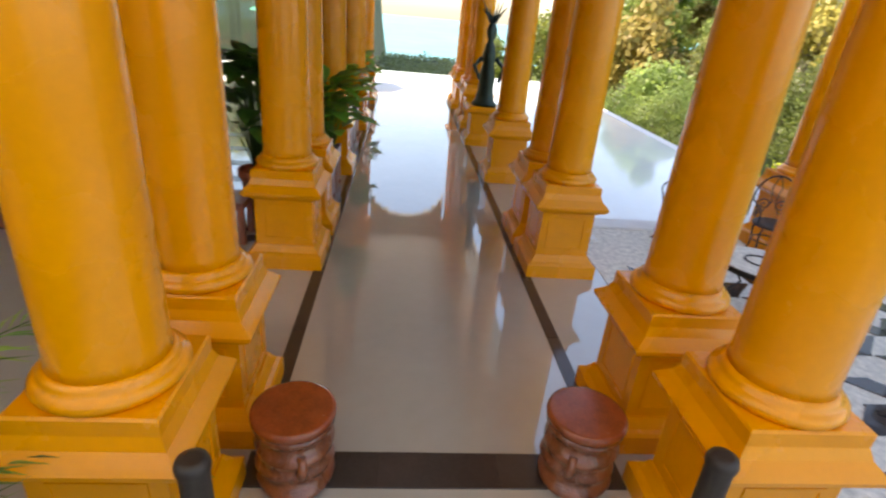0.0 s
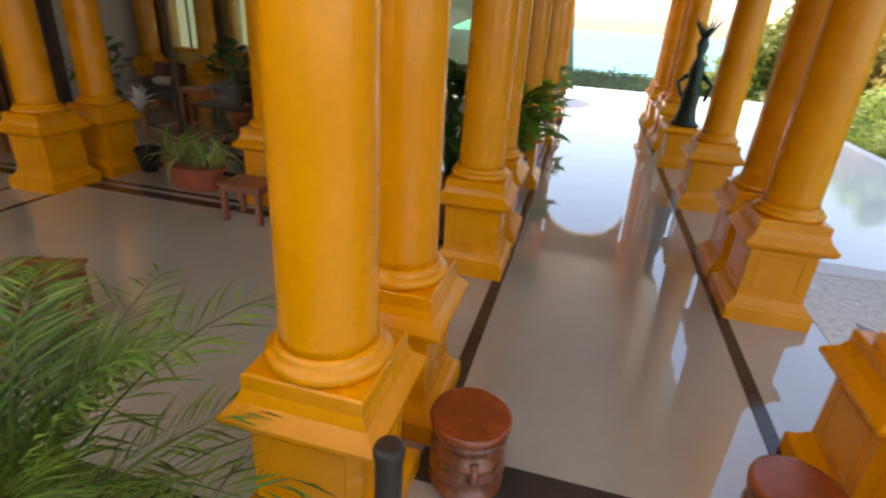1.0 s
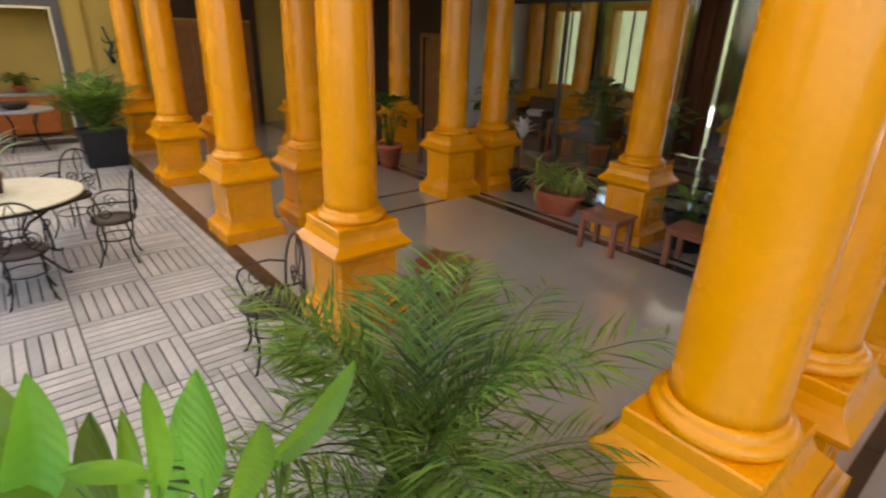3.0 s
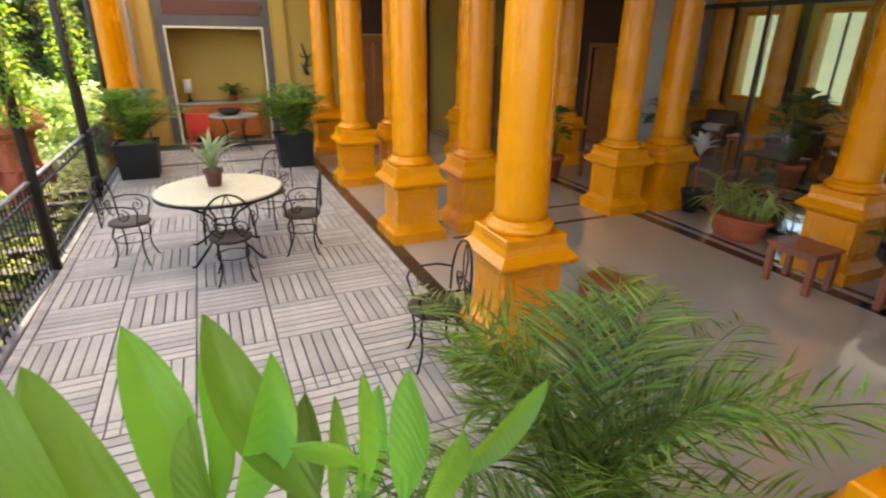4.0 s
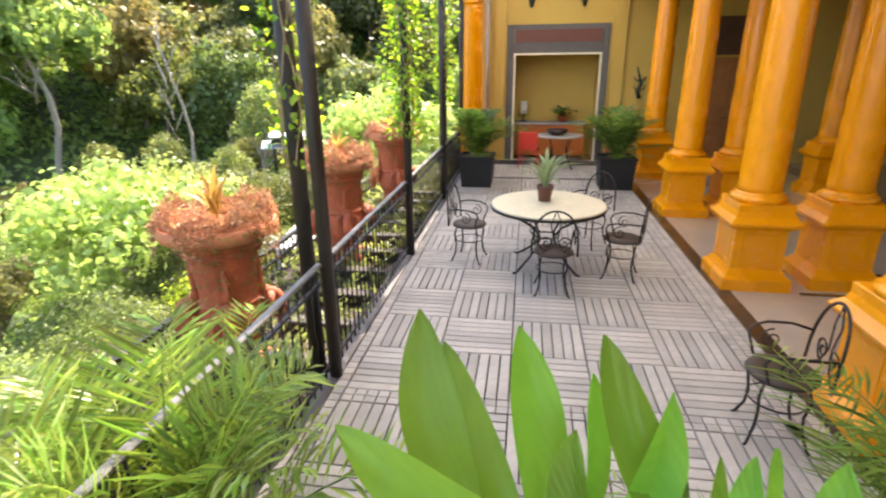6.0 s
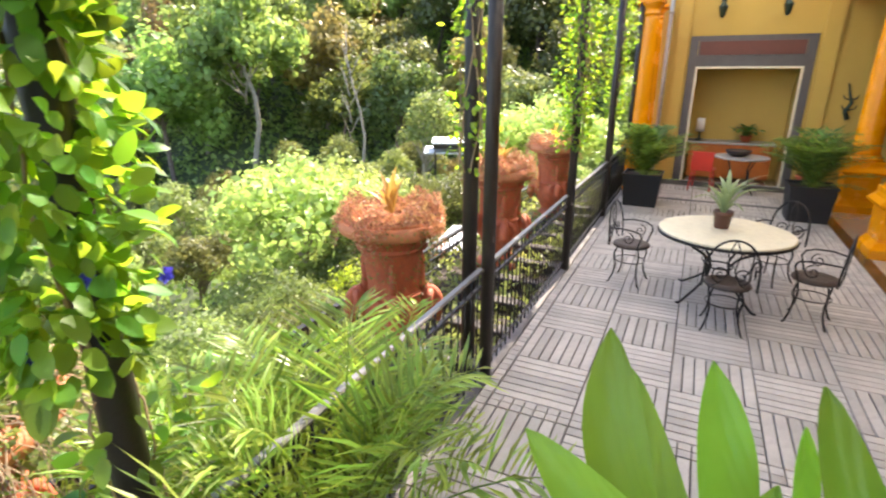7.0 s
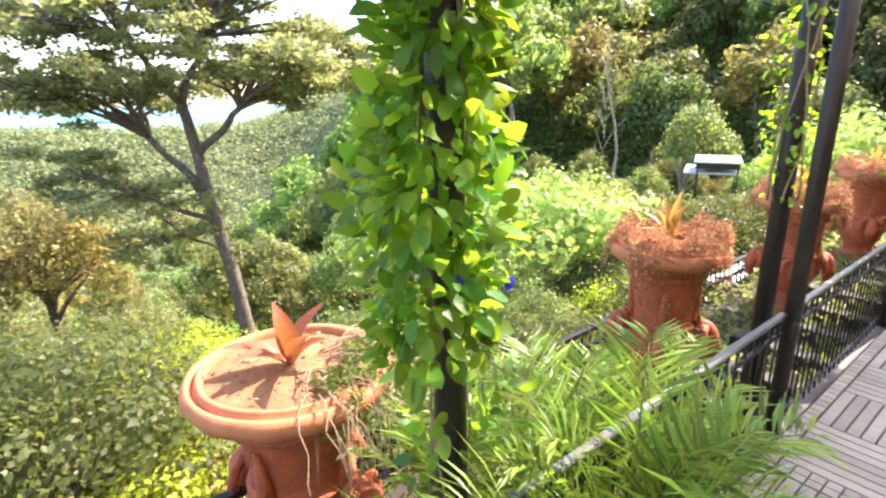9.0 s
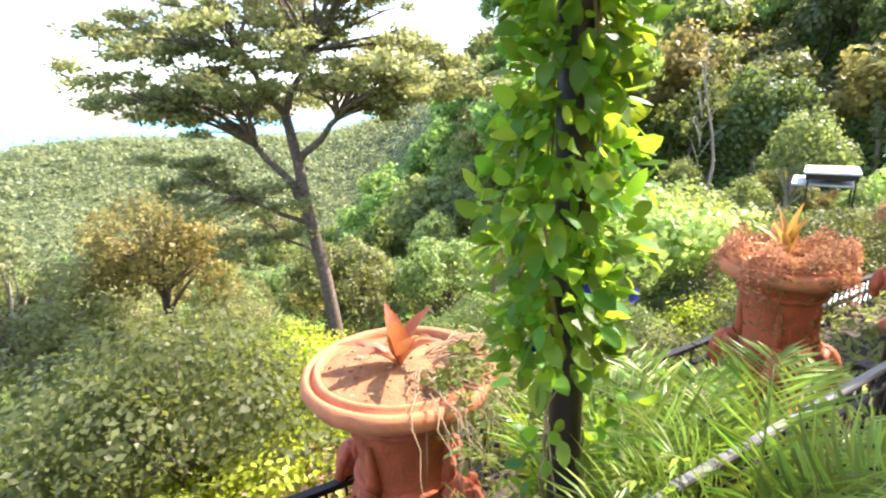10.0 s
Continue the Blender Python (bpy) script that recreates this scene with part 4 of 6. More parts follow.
# single trees that stand out
for k, x, y, sc, dz in ((3, -10.4, -9.4, 0.95, 0.5), (3, -13.0, -10.2, 0.9, 0.5), (3, -16.8, -4.6, 0.95, 0.8), (1, -26.5, -13.6, 0.95, 0.3),
                        (2, 0.2, -18.0, 1.25, 1.2), (4, 2.0, -22.0, 1.0, 0.0), (4, 3.3, -16.2, 1.0, 0.2), (4, 5.2, -18.0, 1.05, 0.0), (4, 1.9, -13.2, 0.55, 0.2), (4, -1.4, -17.0, 0.7, 0.0), (3, 5.4, -23.0, 1.2, 0.0), (1, 4.6, -17.5, 0.75, 0.0), (0, -5.6, -18.5, 0.8, 0.0), (0, -8.2, -15.0, 0.62, 0.0), (2, -6.5, -24.0, 0.9, 0.0)):
    plant(protos[k], x, y, sc, dz)
    placed.append((x, y))
placed += [(-3.6, -13.2), (-5, -9), (0, -7), (1.5, -7), (-1.5, -7.5), (0, -9), (-0.6, -10.2), (-21.5, -10.4), (-19.5, -9.2), (-17, -8)]
sweep(40, 19, 37, 10, 57, near_kind, 2.7, 0.45, 0.75, -0.6)
sweep(116, 39, 78, 2, 68, hill_kind, 4.3, 1.0, 1.5)
sweep(44, 78, 130, 6, 57, hill_kind, 6.2, 1.3, 1.9)
sweep(34, 15, 34, 56, 104, lambda x, y: protos[3] if g.uniform() < 0.3 else near_kind(x, y), 2.6, 0.45, 0.75, -0.3)
sweep(40, 32, 85, 55, 104, hill_kind, 4.2, 0.7, 1.0, -0.5)
# wooded hill beyond the pool
scatter(34, 11, 62, 26, 95, hill_kind, 4.2, 1.0, 1.5)
scatter(14, 13, 30, 24, 48, lambda x, y: woods[2] if g.uniform() < 0.5 else woods[3], 2.6, 0.6, 0.85)
for i in range(26):
    plant(shrubs[1] if i % 3 else shrubs[0], g.uniform(8.5, 15), g.uniform(8, 40), g.uniform(1.0, 1.6), -0.3)
# shrubs close under the ledge
for i in range(40):
    x, y = g.uniform(-11.0, 3.2), g.uniform(-10.5, -4.4)
    k = g.uniform()
    plant(shrubs[0] if k < (0.42 if x > -2.5 else 0.04) else shrubs[1] if k < 0.85 else shrubs[2], x, y, g.uniform(0.7, 1.1), 0.2)
for x, y in ((-0.2, -4.7), (0.9, -4.9), (-1.0, -5.3), (1.9, -5.2)):
    plant(shrubs[2], x, y, 0.9, 0.6)
for x, y, k in ((-1.5, -8.6, 0), (-1.3, -9.6, 0), (-0.9, -7.4, 0), (-0.2, -8.4, 1), (-1.9, -10.6, 0), (-0.4, -9.9, 1), (0.9, -11.6, 0), (0.4, -6.6, 1), (0.6, -9.2, 2)):
    plant(shrubs[k], x, y, g.uniform(0.95, 1.2), 0.9)

# distant canopy, one cover of leaf clumps over the far ridges and the shore
fg = np.random.default_rng(5)
n = 84000
ang = np.radians(np.where(fg.uniform(0, 1, n) < 0.7, fg.uniform(176, 292, n), fg.uniform(40, 130, n)))
rad = 66 + 270 * fg.uniform(0, 1, n) ** 1.4
px, py = rad * np.cos(ang), rad * np.sin(ang)
keep = ~((px > -66) & (px < 66) & (py > -66) & (py < 98))
px, py = px[keep], py[keep]
pz = np.array([land(a, b) for a, b in zip(px, py)])
lump = np.array([noise.noise((a * 0.14, b * 0.14, 1.0)) for a, b in zip(px, py)])
pts = np.stack([px, py, pz + 1.0 + 1.8 * lump], 1)
sizes = np.repeat(0.45 + np.hypot(px, py) * 0.0042, 4)
off = fg.normal(size=(len(pts) * 4, 3)) * np.array([1.3, 1.3, 0.9])
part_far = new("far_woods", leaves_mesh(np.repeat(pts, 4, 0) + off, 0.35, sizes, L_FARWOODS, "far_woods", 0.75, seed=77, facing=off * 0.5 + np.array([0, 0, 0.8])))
tagged(part_far, "distant green woods on the ridges and shore, haze in colour", "woods", kind="stuff")


# low undergrowth that fills the ground between the trees
n = 26000
ang = np.radians(fg.uniform(0, 106, n))
rad = np.sqrt(fg.uniform(17.0 ** 2, 100.0 ** 2, n))
ux, uy = -rad * np.cos(ang), -rad * np.sin(ang)
keep = ~((ux > -20) & (ux < 7) & (uy > -9)) & ~(np.hypot(ux + 21.5, uy + 10.4) < 2.6)
ux, uy = ux[keep], uy[keep]
uz = np.array([land(a, b) + 0.5 + 0.7 * noise.noise((a * 0.3, b * 0.3, 2.0)) for a, b in zip(ux, uy)])
pts = np.repeat(np.stack([ux, uy, uz], 1), 5, 0)
off = fg.normal(size=pts.shape) * np.array([0.75, 0.75, 0.55])
pts = pts + off
under = new("undergrowth", leaves_mesh(pts, 0.3, np.repeat(0.18 + np.hypot(ux, uy) * 0.006, 5), L_WOODS, "undergrowth", 0.7, seed=78, facing=off + np.array([0, 0, 0.4])))
tagged(under, "low green undergrowth between the hillside trees", "undergrowth", kind="stuff")
for x, y in ((-20.4, -9.0), (-20.2, -9.8), (-19.4, -9.0), (-18.6, -10.6), (-20.0, -7.6), (-18.2, -8.2), (-17.0, -9.6)):
    plant(shrubs[1], x, y, g.uniform(1.1, 1.35), 0.1)


# ---- the tall spreading tree ----
def spreading_tree(x, y):
    """Single leaning trunk, two forks, long level limbs and an airy layered crown; local x runs along the crown's spread."""
    q = np.random.default_rng(41)
    t = thing("spreading_tree", pose(x, y, -6.2, 0, 0, 150), "tall spreading tree with a leaning trunk and airy layered crown", "tree")
    wood = Mesh()
    low_fork, fork, high = Vector((-0.42, 0.0, 6.2)), Vector((-0.55, 0.1, 7.3)), Vector((-0.72, 0.1, 8.4))
    wood.tube([(0.25, 0, -1.0), (0.10, 0, 1.2), (0.02, 0.03, 3.0), (-0.16, 0.05, 4.6), low_fork, fork, high], 0.21, 11, 0.11)
    knots = [(low_fork, Vector((-1.55, 0.2, 7.7)), 0.12), (fork, Vector((0.55, -0.2, 8.3)), 0.10), (high, Vector((-1.5, -0.3, 9.7)), 0.09), (high, Vector((-0.1, 0.3, 9.8)), 0.09),
             (low_fork - Vector((0, 0, 0.4)), Vector((-1.9, -0.3, 6.5)), 0.06), (Vector((-0.2, 0.05, 4.9)), Vector((-1.2, 0.3, 5.4)), 0.045)]
    for a, k, r in knots:
        wood.tube(limb_path(a, k, q, 0.03, 6), r, 9, r * 0.6)
    ends = []
    for i in range(54):
        u = (i + 0.5) / 54
        ex = -3.9 + 6.9 * u + q.uniform(-0.3, 0.3)
        dome = max(0.05, 1 - ((ex + 0.5) / 3.9) ** 2)
        ends.append((ex, q.uniform(-1.7, 1.7), 8.4 + 4.4 * dome * q.uniform(0.05, 1.0)))
    ends += [(-2.4, 0.4, 8.3), (-3.2, -0.3, 8.8), (-3.9, 0.5, 9.2), (-1.8, -0.6, 8.6), (1.5, 0.3, 8.6), (2.4, -0.4, 8.8), (3.0, 0.4, 9.0), (1.1, 0.8, 9.2), (2.0, 0.6, 9.6)]
    ends += [(-3.5, 0.2, 7.1), (-2.9, -0.4, 7.0), (-2.3, 0.5, 6.8), (-2.5, 0.0, 6.4), (-1.8, -0.5, 6.6), (-1.8, 0.6, 5.8), (-1.4, -0.2, 5.4), (-0.9, 0.6, 5.5)]
    lobes = []
    for e in ends:
        e = Vector(e)
        start = min((k for _, k, _ in knots), key=lambda k: (k - e).length + (3 if k.z > e.z + 0.3 else 0))
        path = limb_path(start, e, q, 0.05, 7)
        wood.tube(path, 0.055, 7, 0.016)
        for k in range(5):
            f = e + Vector((q.normal() * 0.65, q.normal() * 0.65, q.normal() * 0.20))
            wood.tube(limb_path(path[3 + k % 4], f, q, 0.04, 4), 0.020, 5, 0.006)
            lobes.append((f.x, f.y, f.z, q.uniform(0.25, 0.52)))
    part("trunk", wood, M_BARK, t)
    p, _ = crown_points(q, 64000, lobes, 0.38, 0.2)
    part("crown", leaves_mesh(p, 0.1, 0.125, L_TREE, "crown", 0.55, seed=44), L_TREE, t)
    return t


spreading_tree(-3.55, -13.0)
bt = thing("bare_tree", pose(-26.0, -18.4, land(-26.0, -18.4)), "thin pale leafless tree trunk among the woods", "tree")
bw = Mesh()
q = np.random.default_rng(8)
bw.tube(limb_path((0, 0, -0.5), (0.1, 0, 10.5), q, 0, 8), 0.13, 7, 0.03)
for i in range(9):
    z = 4.5 + i * 0.5
    a = i * 2.1
    bw.tube(limb_path((0.05, 0, z), (1.1 * math.cos(a), 1.1 * math.sin(a), z + 1.6), q, 0.1, 4), 0.04, 5, 0.008)
part("trunk", bw, M_PALEBARK, bt)

# low white-roofed pavilion down the slope
pav = thing("garden_pavilion", pose(-21.9, -10.2, -0.5, 0, 0, 25), "small open pavilion with a flat white sheet roof", "pavilion")
part("roof", Mesh().box(-1.6, -1.2, 0.0, 1.6, 1.2, 0.10, bevel=0.02), M_WHITEPAINT, pav)
# Black block stands in for the shaded gap between the two roofs.
part("fascia", Mesh().box(-1.5, -1.1, -0.28, 1.5, 1.1, -0.002), M_POST, pav)
part("lower_roof", Mesh().box(-2.2, -1.7, -0.62, 1.2, 1.0, -0.52, bevel=0.02), M_WHITEPAINT, pav)
pav.scale = (0.7, 0.7, 0.75)
for a, b in ((-1.4, -1.0), (1.4, -1.0), (1.4, 1.0), (-1.4, 1.0)):
    part("post", Mesh().box(a - 0.03, b - 0.03, -6.0, a + 0.05, b + 0.05, -0.281), M_POST, pav)


# ---- near plants ----
def areca(name, x, y, z, fronds, length, spread, mat, label, pot=True, seed=1, rise=0.75, pot_r=0.24, pot_h=0.42, stem=0.35, square=False, leaflets=34, width=0.017, lift=0.5, reach=0.15, lean=0.36, pot_mat=None):
    """Feather palm: arching ribs with two rows of narrow leaflets."""
    g2 = random.Random(seed)
    t = thing(name, pose(x, y, z), label, "palm", "potted palms" if pot else "")
    base = 0.0
    if pot:
        if square:
            part("planter", Mesh().square_lathe([(pot_r * 0.86, 0), (pot_r, pot_h - 0.03), (pot_r + 0.015, pot_h - 0.03), (pot_r + 0.015, pot_h), (pot_r - 0.02, pot_h), (pot_r - 0.02, pot_h - 0.05)]), M_BLACKBOX, t, "square black resin planter")
        else:
            part("pot", Mesh().lathe([(pot_r * 0.7, 0), (pot_r * 0.95, pot_h * 0.85), (pot_r, pot_h * 0.87), (pot_r, pot_h), (pot_r * 0.9, pot_h), (pot_r * 0.88, pot_h - 0.05)], seg=28), pot_mat or M_TERRA, t)
        base = pot_h - 0.05
    fr = Mesh()
    st = Mesh()
    for i in range(fronds):
        a = i * 2.39996 + g2.uniform(-0.3, 0.3)
        out = spread * g2.uniform(0.3, 1.0)
        ln = length * g2.uniform(0.75, 1.1)
        r0 = 0.06 * g2.random()
        p0 = Vector((r0 * math.cos(a), r0 * math.sin(a), base))
        h = math.sqrt(max(ln * ln - out * out, 0.05)) * rise
        pts = []
        for k in range(11):
            s = k / 10
            pts.append(p0 + Vector((math.cos(a) * out * s ** 1.45, math.sin(a) * out * s ** 1.45, h * (1.42 * s - 0.30 * s * s - 0.22 * s ** 4))))
        st.tube(pts, 0.008, 5, 0.002)
        m = leaflets
        for k in range(m):
            s = stem + (1 - stem) * k / (m - 1)
            f = s * 10
            j = min(int(f), 9)
            p = pts[j].lerp(pts[j + 1], f - j)
            d = (pts[j + 1] - pts[j]).normalized()
            side = d.cross(Vector((0, 0, 1))).normalized()
            up = side.cross(d)
            L = ln * reach * math.sin(math.pi * (0.12 + 0.80 * (k / (m - 1)) ** 0.9)) * g2.uniform(0.85, 1.1) + 0.03
            for sg in (-1, 1):
                tip = p + side * (sg * L * g2.uniform(0.7, 0.95)) + d * (L * lean * g2.uniform(0.7, 1.3)) + up * (L * lift * g2.uniform(0.3, 1.3) - L * 0.06) - Vector((0, 0, L * g2.uniform(0.0, 0.3)))
                fr.leaf(p, tip, width, up=up, bend=0.06, seg=1, fold=0.2)
    part("fronds", fr, mat, t)
    part("ribs", st, mat, t)
    return t


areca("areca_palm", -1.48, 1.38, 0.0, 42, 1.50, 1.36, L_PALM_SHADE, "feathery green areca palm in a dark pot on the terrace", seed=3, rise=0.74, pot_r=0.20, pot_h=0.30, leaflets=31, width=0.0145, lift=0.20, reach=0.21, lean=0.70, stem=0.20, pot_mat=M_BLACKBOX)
areca("areca_palm", -1.90, -1.88, -0.32, 20, 1.62, 1.0, L_PALM, "bushy sunlit areca palm growing outside the railing", seed=4, rise=0.82, pot=False, leaflets=27, width=0.022, reach=0.19, lean=0.6)
areca("areca_palm", -1.50, -1.34, 0.0, 22, 1.42, 0.90, L_PALM, "bushy sunlit areca palm in a clay pot beside the railing", seed=14, rise=0.78, pot_h=0.30, leaflets=27, width=0.020, reach=0.20, lean=0.6)
areca("areca_palm", -2.85, -1.95, -0.32, 9, 1.25, 0.6, L_PALM, "sunlit areca palm growing outside the railing", seed=5, rise=0.85, pot=False, leaflets=24, width=0.022, reach=0.20, lean=0.6)
areca("areca_palm", -1.35, -2.10, -0.32, 14, 1.62, 0.80, L_PALM, "sunlit areca palm growing outside the railing", seed=6, rise=0.80, pot=False, leaflets=26, width=0.021, reach=0.19, lean=0.6)
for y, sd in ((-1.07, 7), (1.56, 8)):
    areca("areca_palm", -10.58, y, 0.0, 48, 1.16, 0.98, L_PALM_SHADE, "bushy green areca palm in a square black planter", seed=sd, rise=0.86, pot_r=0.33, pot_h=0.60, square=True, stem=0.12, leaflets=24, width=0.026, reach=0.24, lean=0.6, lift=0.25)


def broad_blade(mesh, root, foot, tip, width, bow, up):
    """One long leaf: a stalk from the root to the blade's foot, a pointed elliptic blade creased along its midrib."""
    r, b, t = Vector(root), Vector(foot), Vector(tip)
    d = (t - b)
    b = b - d * 0.22
    ln = (t - b).length
    d.normalize()
    mesh.tube([r, r.lerp(b, 0.5) + Vector((0, 0, 0.03)), b, b + d * (ln * 0.25)], 0.011, 6, 0.004)
    s = d.cross(Vector(up)).normalized()
    u = s.cross(d)
    n, across = 14, (-1.0, -0.66, -0.33, 0.0, 0.33, 0.66, 1.0)
    vs, fs = [], []
    for i in range(n + 1):
        f = i / n
        w = width * 0.5 * max(0.0, math.sin(math.pi * f ** 1.22)) ** 0.78 + 0.0015
        c = b + d * (ln * f) + u * (-0.10 * ln * f * f) + s * (bow * 1.6 * ln * math.sin(math.pi * f))
        for k in across:
            vs.append(c + s * (w * k) + u * (w * 0.34 * abs(k) ** 1.2 + 0.006 * math.sin(9 * f + 4 * k + width * 90) * abs(k)))
    m = len(across)
    for i in range(n):
        for k in range(m - 1):
            o = i * m + k
            fs.append((o, o + 1, o + m + 1, o + m))
    mesh.add(vs, fs, True)


BLADES = [((-1.42, -0.39, 1.70), (-1.25, -0.22, 1.25), 0.150, -0.05), ((-1.60, -0.12, 1.57), (-1.42, -0.07, 1.05), 0.160, 0.02), ((-1.43, 0.09, 1.66), (-1.25, 0.25, 1.25), 0.140, -0.05),
          ((-1.42, 0.07, 1.54), (-1.30, 0.02, 1.20), 0.085, 0.04), ((-1.30, 0.22, 1.57), (-1.22, 0.07, 1.24), 0.120, 0.06), ((-1.25, 0.43, 1.49), (-1.20, 0.38, 1.22), 0.075, 0.0),
          ((-1.19, 0.49, 1.52), (-1.16, 0.47, 1.22), 0.105, 0.03), ((-1.22, 0.95, 1.34), (-1.28, 0.66, 1.10), 0.085, 0.05), ((-1.10, -0.50, 1.58), (-1.15, -0.16, 1.36), 0.120, -0.06),
          ((-1.37, 0.37, 1.36), (-1.28, 0.32, 1.08), 0.060, 0.0), ((-1.55, -0.33, 1.55), (-1.36, -0.12, 1.15), 0.145, -0.06), ((-1.34, -0.02, 1.42), (-1.28, 0.0, 1.08), 0.115, 0.0),
          ((-1.20, 0.22, 1.38), (-1.22, 0.36, 1.26), 0.055, 0.05), ((-1.50, 0.28, 1.30), (-1.40, 0.22, 0.95), 0.110, 0.03), ((-1.36, -0.42, 1.28), (-1.34, -0.25, 0.95), 0.120, -0.04),
          ((-1.10, 0.62, 1.36), (-1.16, 0.52, 1.12), 0.095, 0.04), ((-1.58, 0.52, 1.22), (-1.44, 0.42, 0.90), 0.100, 0.03)]
pl = thing("broad_leaf_plant", pose(0, 0, 0), "lush plant with long glossy bright green leaves in a clay trough", "plant")
part("trough", Mesh().box(-1.62, -0.50, 0.0, -1.18, 0.75, 0.52, bevel=0.02), M_TERRA, pl, "terracotta trough")
part("soil", Mesh().box(-1.58, -0.46, 0.521, -1.22, 0.71, 0.535), M_DARKSOIL, pl)
bg = random.Random(5)
for tip, foot, w, bow in BLADES:
    lf = Mesh()
    root = (-1.40 + (foot[0] + 1.40) * 0.4, max(-0.4, min(0.65, 0.12 + (foot[1] - 0.12) * 0.7)), 0.53)
    broad_blade(lf, root, foot, tip, w, bow, (1.0, bg.uniform(-0.9, 0.9), 0.45))
    part("leaf", lf, L_BIG, pl)


# ---- vines on the posts ----
def vine(x, y, z0, z1, r, n, size, mat, seed, label, flowers=0, drift=(0, 0)):
    q = np.random.default_rng(seed)
    t = thing("climbing_vine", pose(x, y, 0), label, "vine", "vines on the posts")
    st = Mesh()
    for k in range(5):
        pts = []
        a0 = q.uniform(0, 6.28)
        for i in range(24):
            zz = z0 + (z1 - z0) * i / 23
            a = a0 + (zz - z0) * (2.2 if k % 2 else -1.8)
            pts.append((0.085 * math.cos(a) + q.normal() * 0.006, 0.085 * math.sin(a) + q.normal() * 0.006, zz))
        st.tube(pts, 0.007, 5, 0.004)
    part("stem_tangle", st, M_STRAW, t)
    lv = Mesh()
    for i in range(n):
        f = q.uniform(0, 1)
        zz = z0 + (z1 - z0) * f
        a = q.uniform(0, 2 * math.pi)
        rr = (0.07 + min(1.45, abs(q.normal())) * r * (0.75 + 0.6 * math.sin(f * 9 + seed) ** 2))
        o = (1 - f) ** 2
        p = Vector((rr * math.cos(a) + drift[0] * o, rr * math.sin(a) + drift[1] * o, zz))
        ln = size * q.uniform(0.6, 1.25)
        d = Vector((math.cos(a) * q.uniform(0.1, 0.9), math.sin(a) * q.uniform(0.1, 0.9), q.uniform(-1.0, 0.45))).normalized()
        lv.leaf(p, p + d * ln, ln * q.uniform(0.46, 0.62), up=(math.cos(a + q.uniform(-0.8, 0.8)), math.sin(a + q.uniform(-0.8, 0.8)), 0.5), bend=q.uniform(-0.1, 0.15), seg=4, fold=0.2, full=0.55)
    part("foliage", lv, mat, t)
    for k in range(flowers):
        fl = Mesh()
        c = Vector(((0.22, 0.05, 1.58), (0.10, 0.16, 1.78), (-0.12, 0.16, 1.72))[k])
        for i in range(5):
            a = i * 1.256
            fl.leaf(c, c + Vector((0.030 * math.cos(a), 0.02, 0.030 * math.sin(a))), 0.034, up=(0, 1, 0), seg=2)
        part("flower", fl, L_BLUE, t, "small deep blue flower")
    return t


vine(-1.04, -1.83, 1.50, 4.1, 0.095, 2500, 0.09, L_VINE, 3, "dense leafy climbing vine on a dark post", flowers=3, drift=(0.12, 0.04))
vine(-1.04, -1.83, 0.1, 1.35, 0.10, 150, 0.09, L_VINE, 9, "sparse lower shoots of a climbing vine")
vine(-3.86, -1.78, 1.6, 4.1, 0.075, 520, 0.06, L_VINE, 4, "thin climbing vine round a dark post")
vine(-6.40, -1.53, 1.5, 4.1, 0.11, 1900, 0.062, L_VINE, 5, "leafy climbing vine round a dark post")
vine(-9.75, -1.60, 1.6, 4.1, 0.10, 1400, 0.062, L_VINE, 6, "leafy climbing vine round a dark post")


# ---- arcade: stools, posts, statue ----
def carved_stool(x, y, turn, label):
    s = thing("carved_stool", pose(x, y, 0, 0, 0, turn), label, "stool", "carved stools")
    def relief(a, z):
        face = math.exp(-((math.sin(a / 2)) ** 2) * 5)
        return 1 + 0.035 * math.sin(3 * a + 2) * math.sin(z * 26) + face * (0.06 * math.sin(z * 34) + 0.03)
    prof = [(0.165, 0.0), (0.180, 0.02)] + [(0.185 + 0.012 * math.sin(i * 1.3), 0.02 + 0.36 * i / 16) for i in range(17)] + [(0.180, 0.395)]
    part("carved_body", Mesh().lathe(prof, seg=48, wobble=relief), M_STOOL, s)
    part("seat", Mesh().lathe([(0.185, 0.395), (0.205, 0.402), (0.208, 0.43), (0.203, 0.446), (0.19, 0.45)], seg=40), M_STOOL_TOP, s, "round polished wooden seat")
    nose = Mesh().tube([(0.185, 0, 0.30), (0.215, 0, 0.24), (0.205, 0, 0.20), (0.18, 0, 0.19)], 0.022, 8, 0.03)
    part("carving", nose, M_STOOL, s)
    return s


carved_stool(-0.03, 2.56, -70, "round carved dark wooden drum stool with a reddish seat")
carved_stool(1.46, 2.57, -120, "round carved dark wooden drum stool with a reddish seat")


def newel(x, y):
    p = thing("newel_post", pose(x, y, 0), "short round black newel post at the head of the steps", "post", "newel posts")
    part("shaft", Mesh().lathe([(0.05, 0), (0.05, 0.84), (0.056, 0.86), (0.058, 0.88), (0.05, 0.90), (0.03, 0.905)], seg=20), M_POST, p)
    part("base_ring", Mesh().lathe([(0.09, 0), (0.09, 0.02), (0.06, 0.05)], seg=20), M_POST, p)


newel(-0.19, 1.80)
newel(1.64, 1.84)

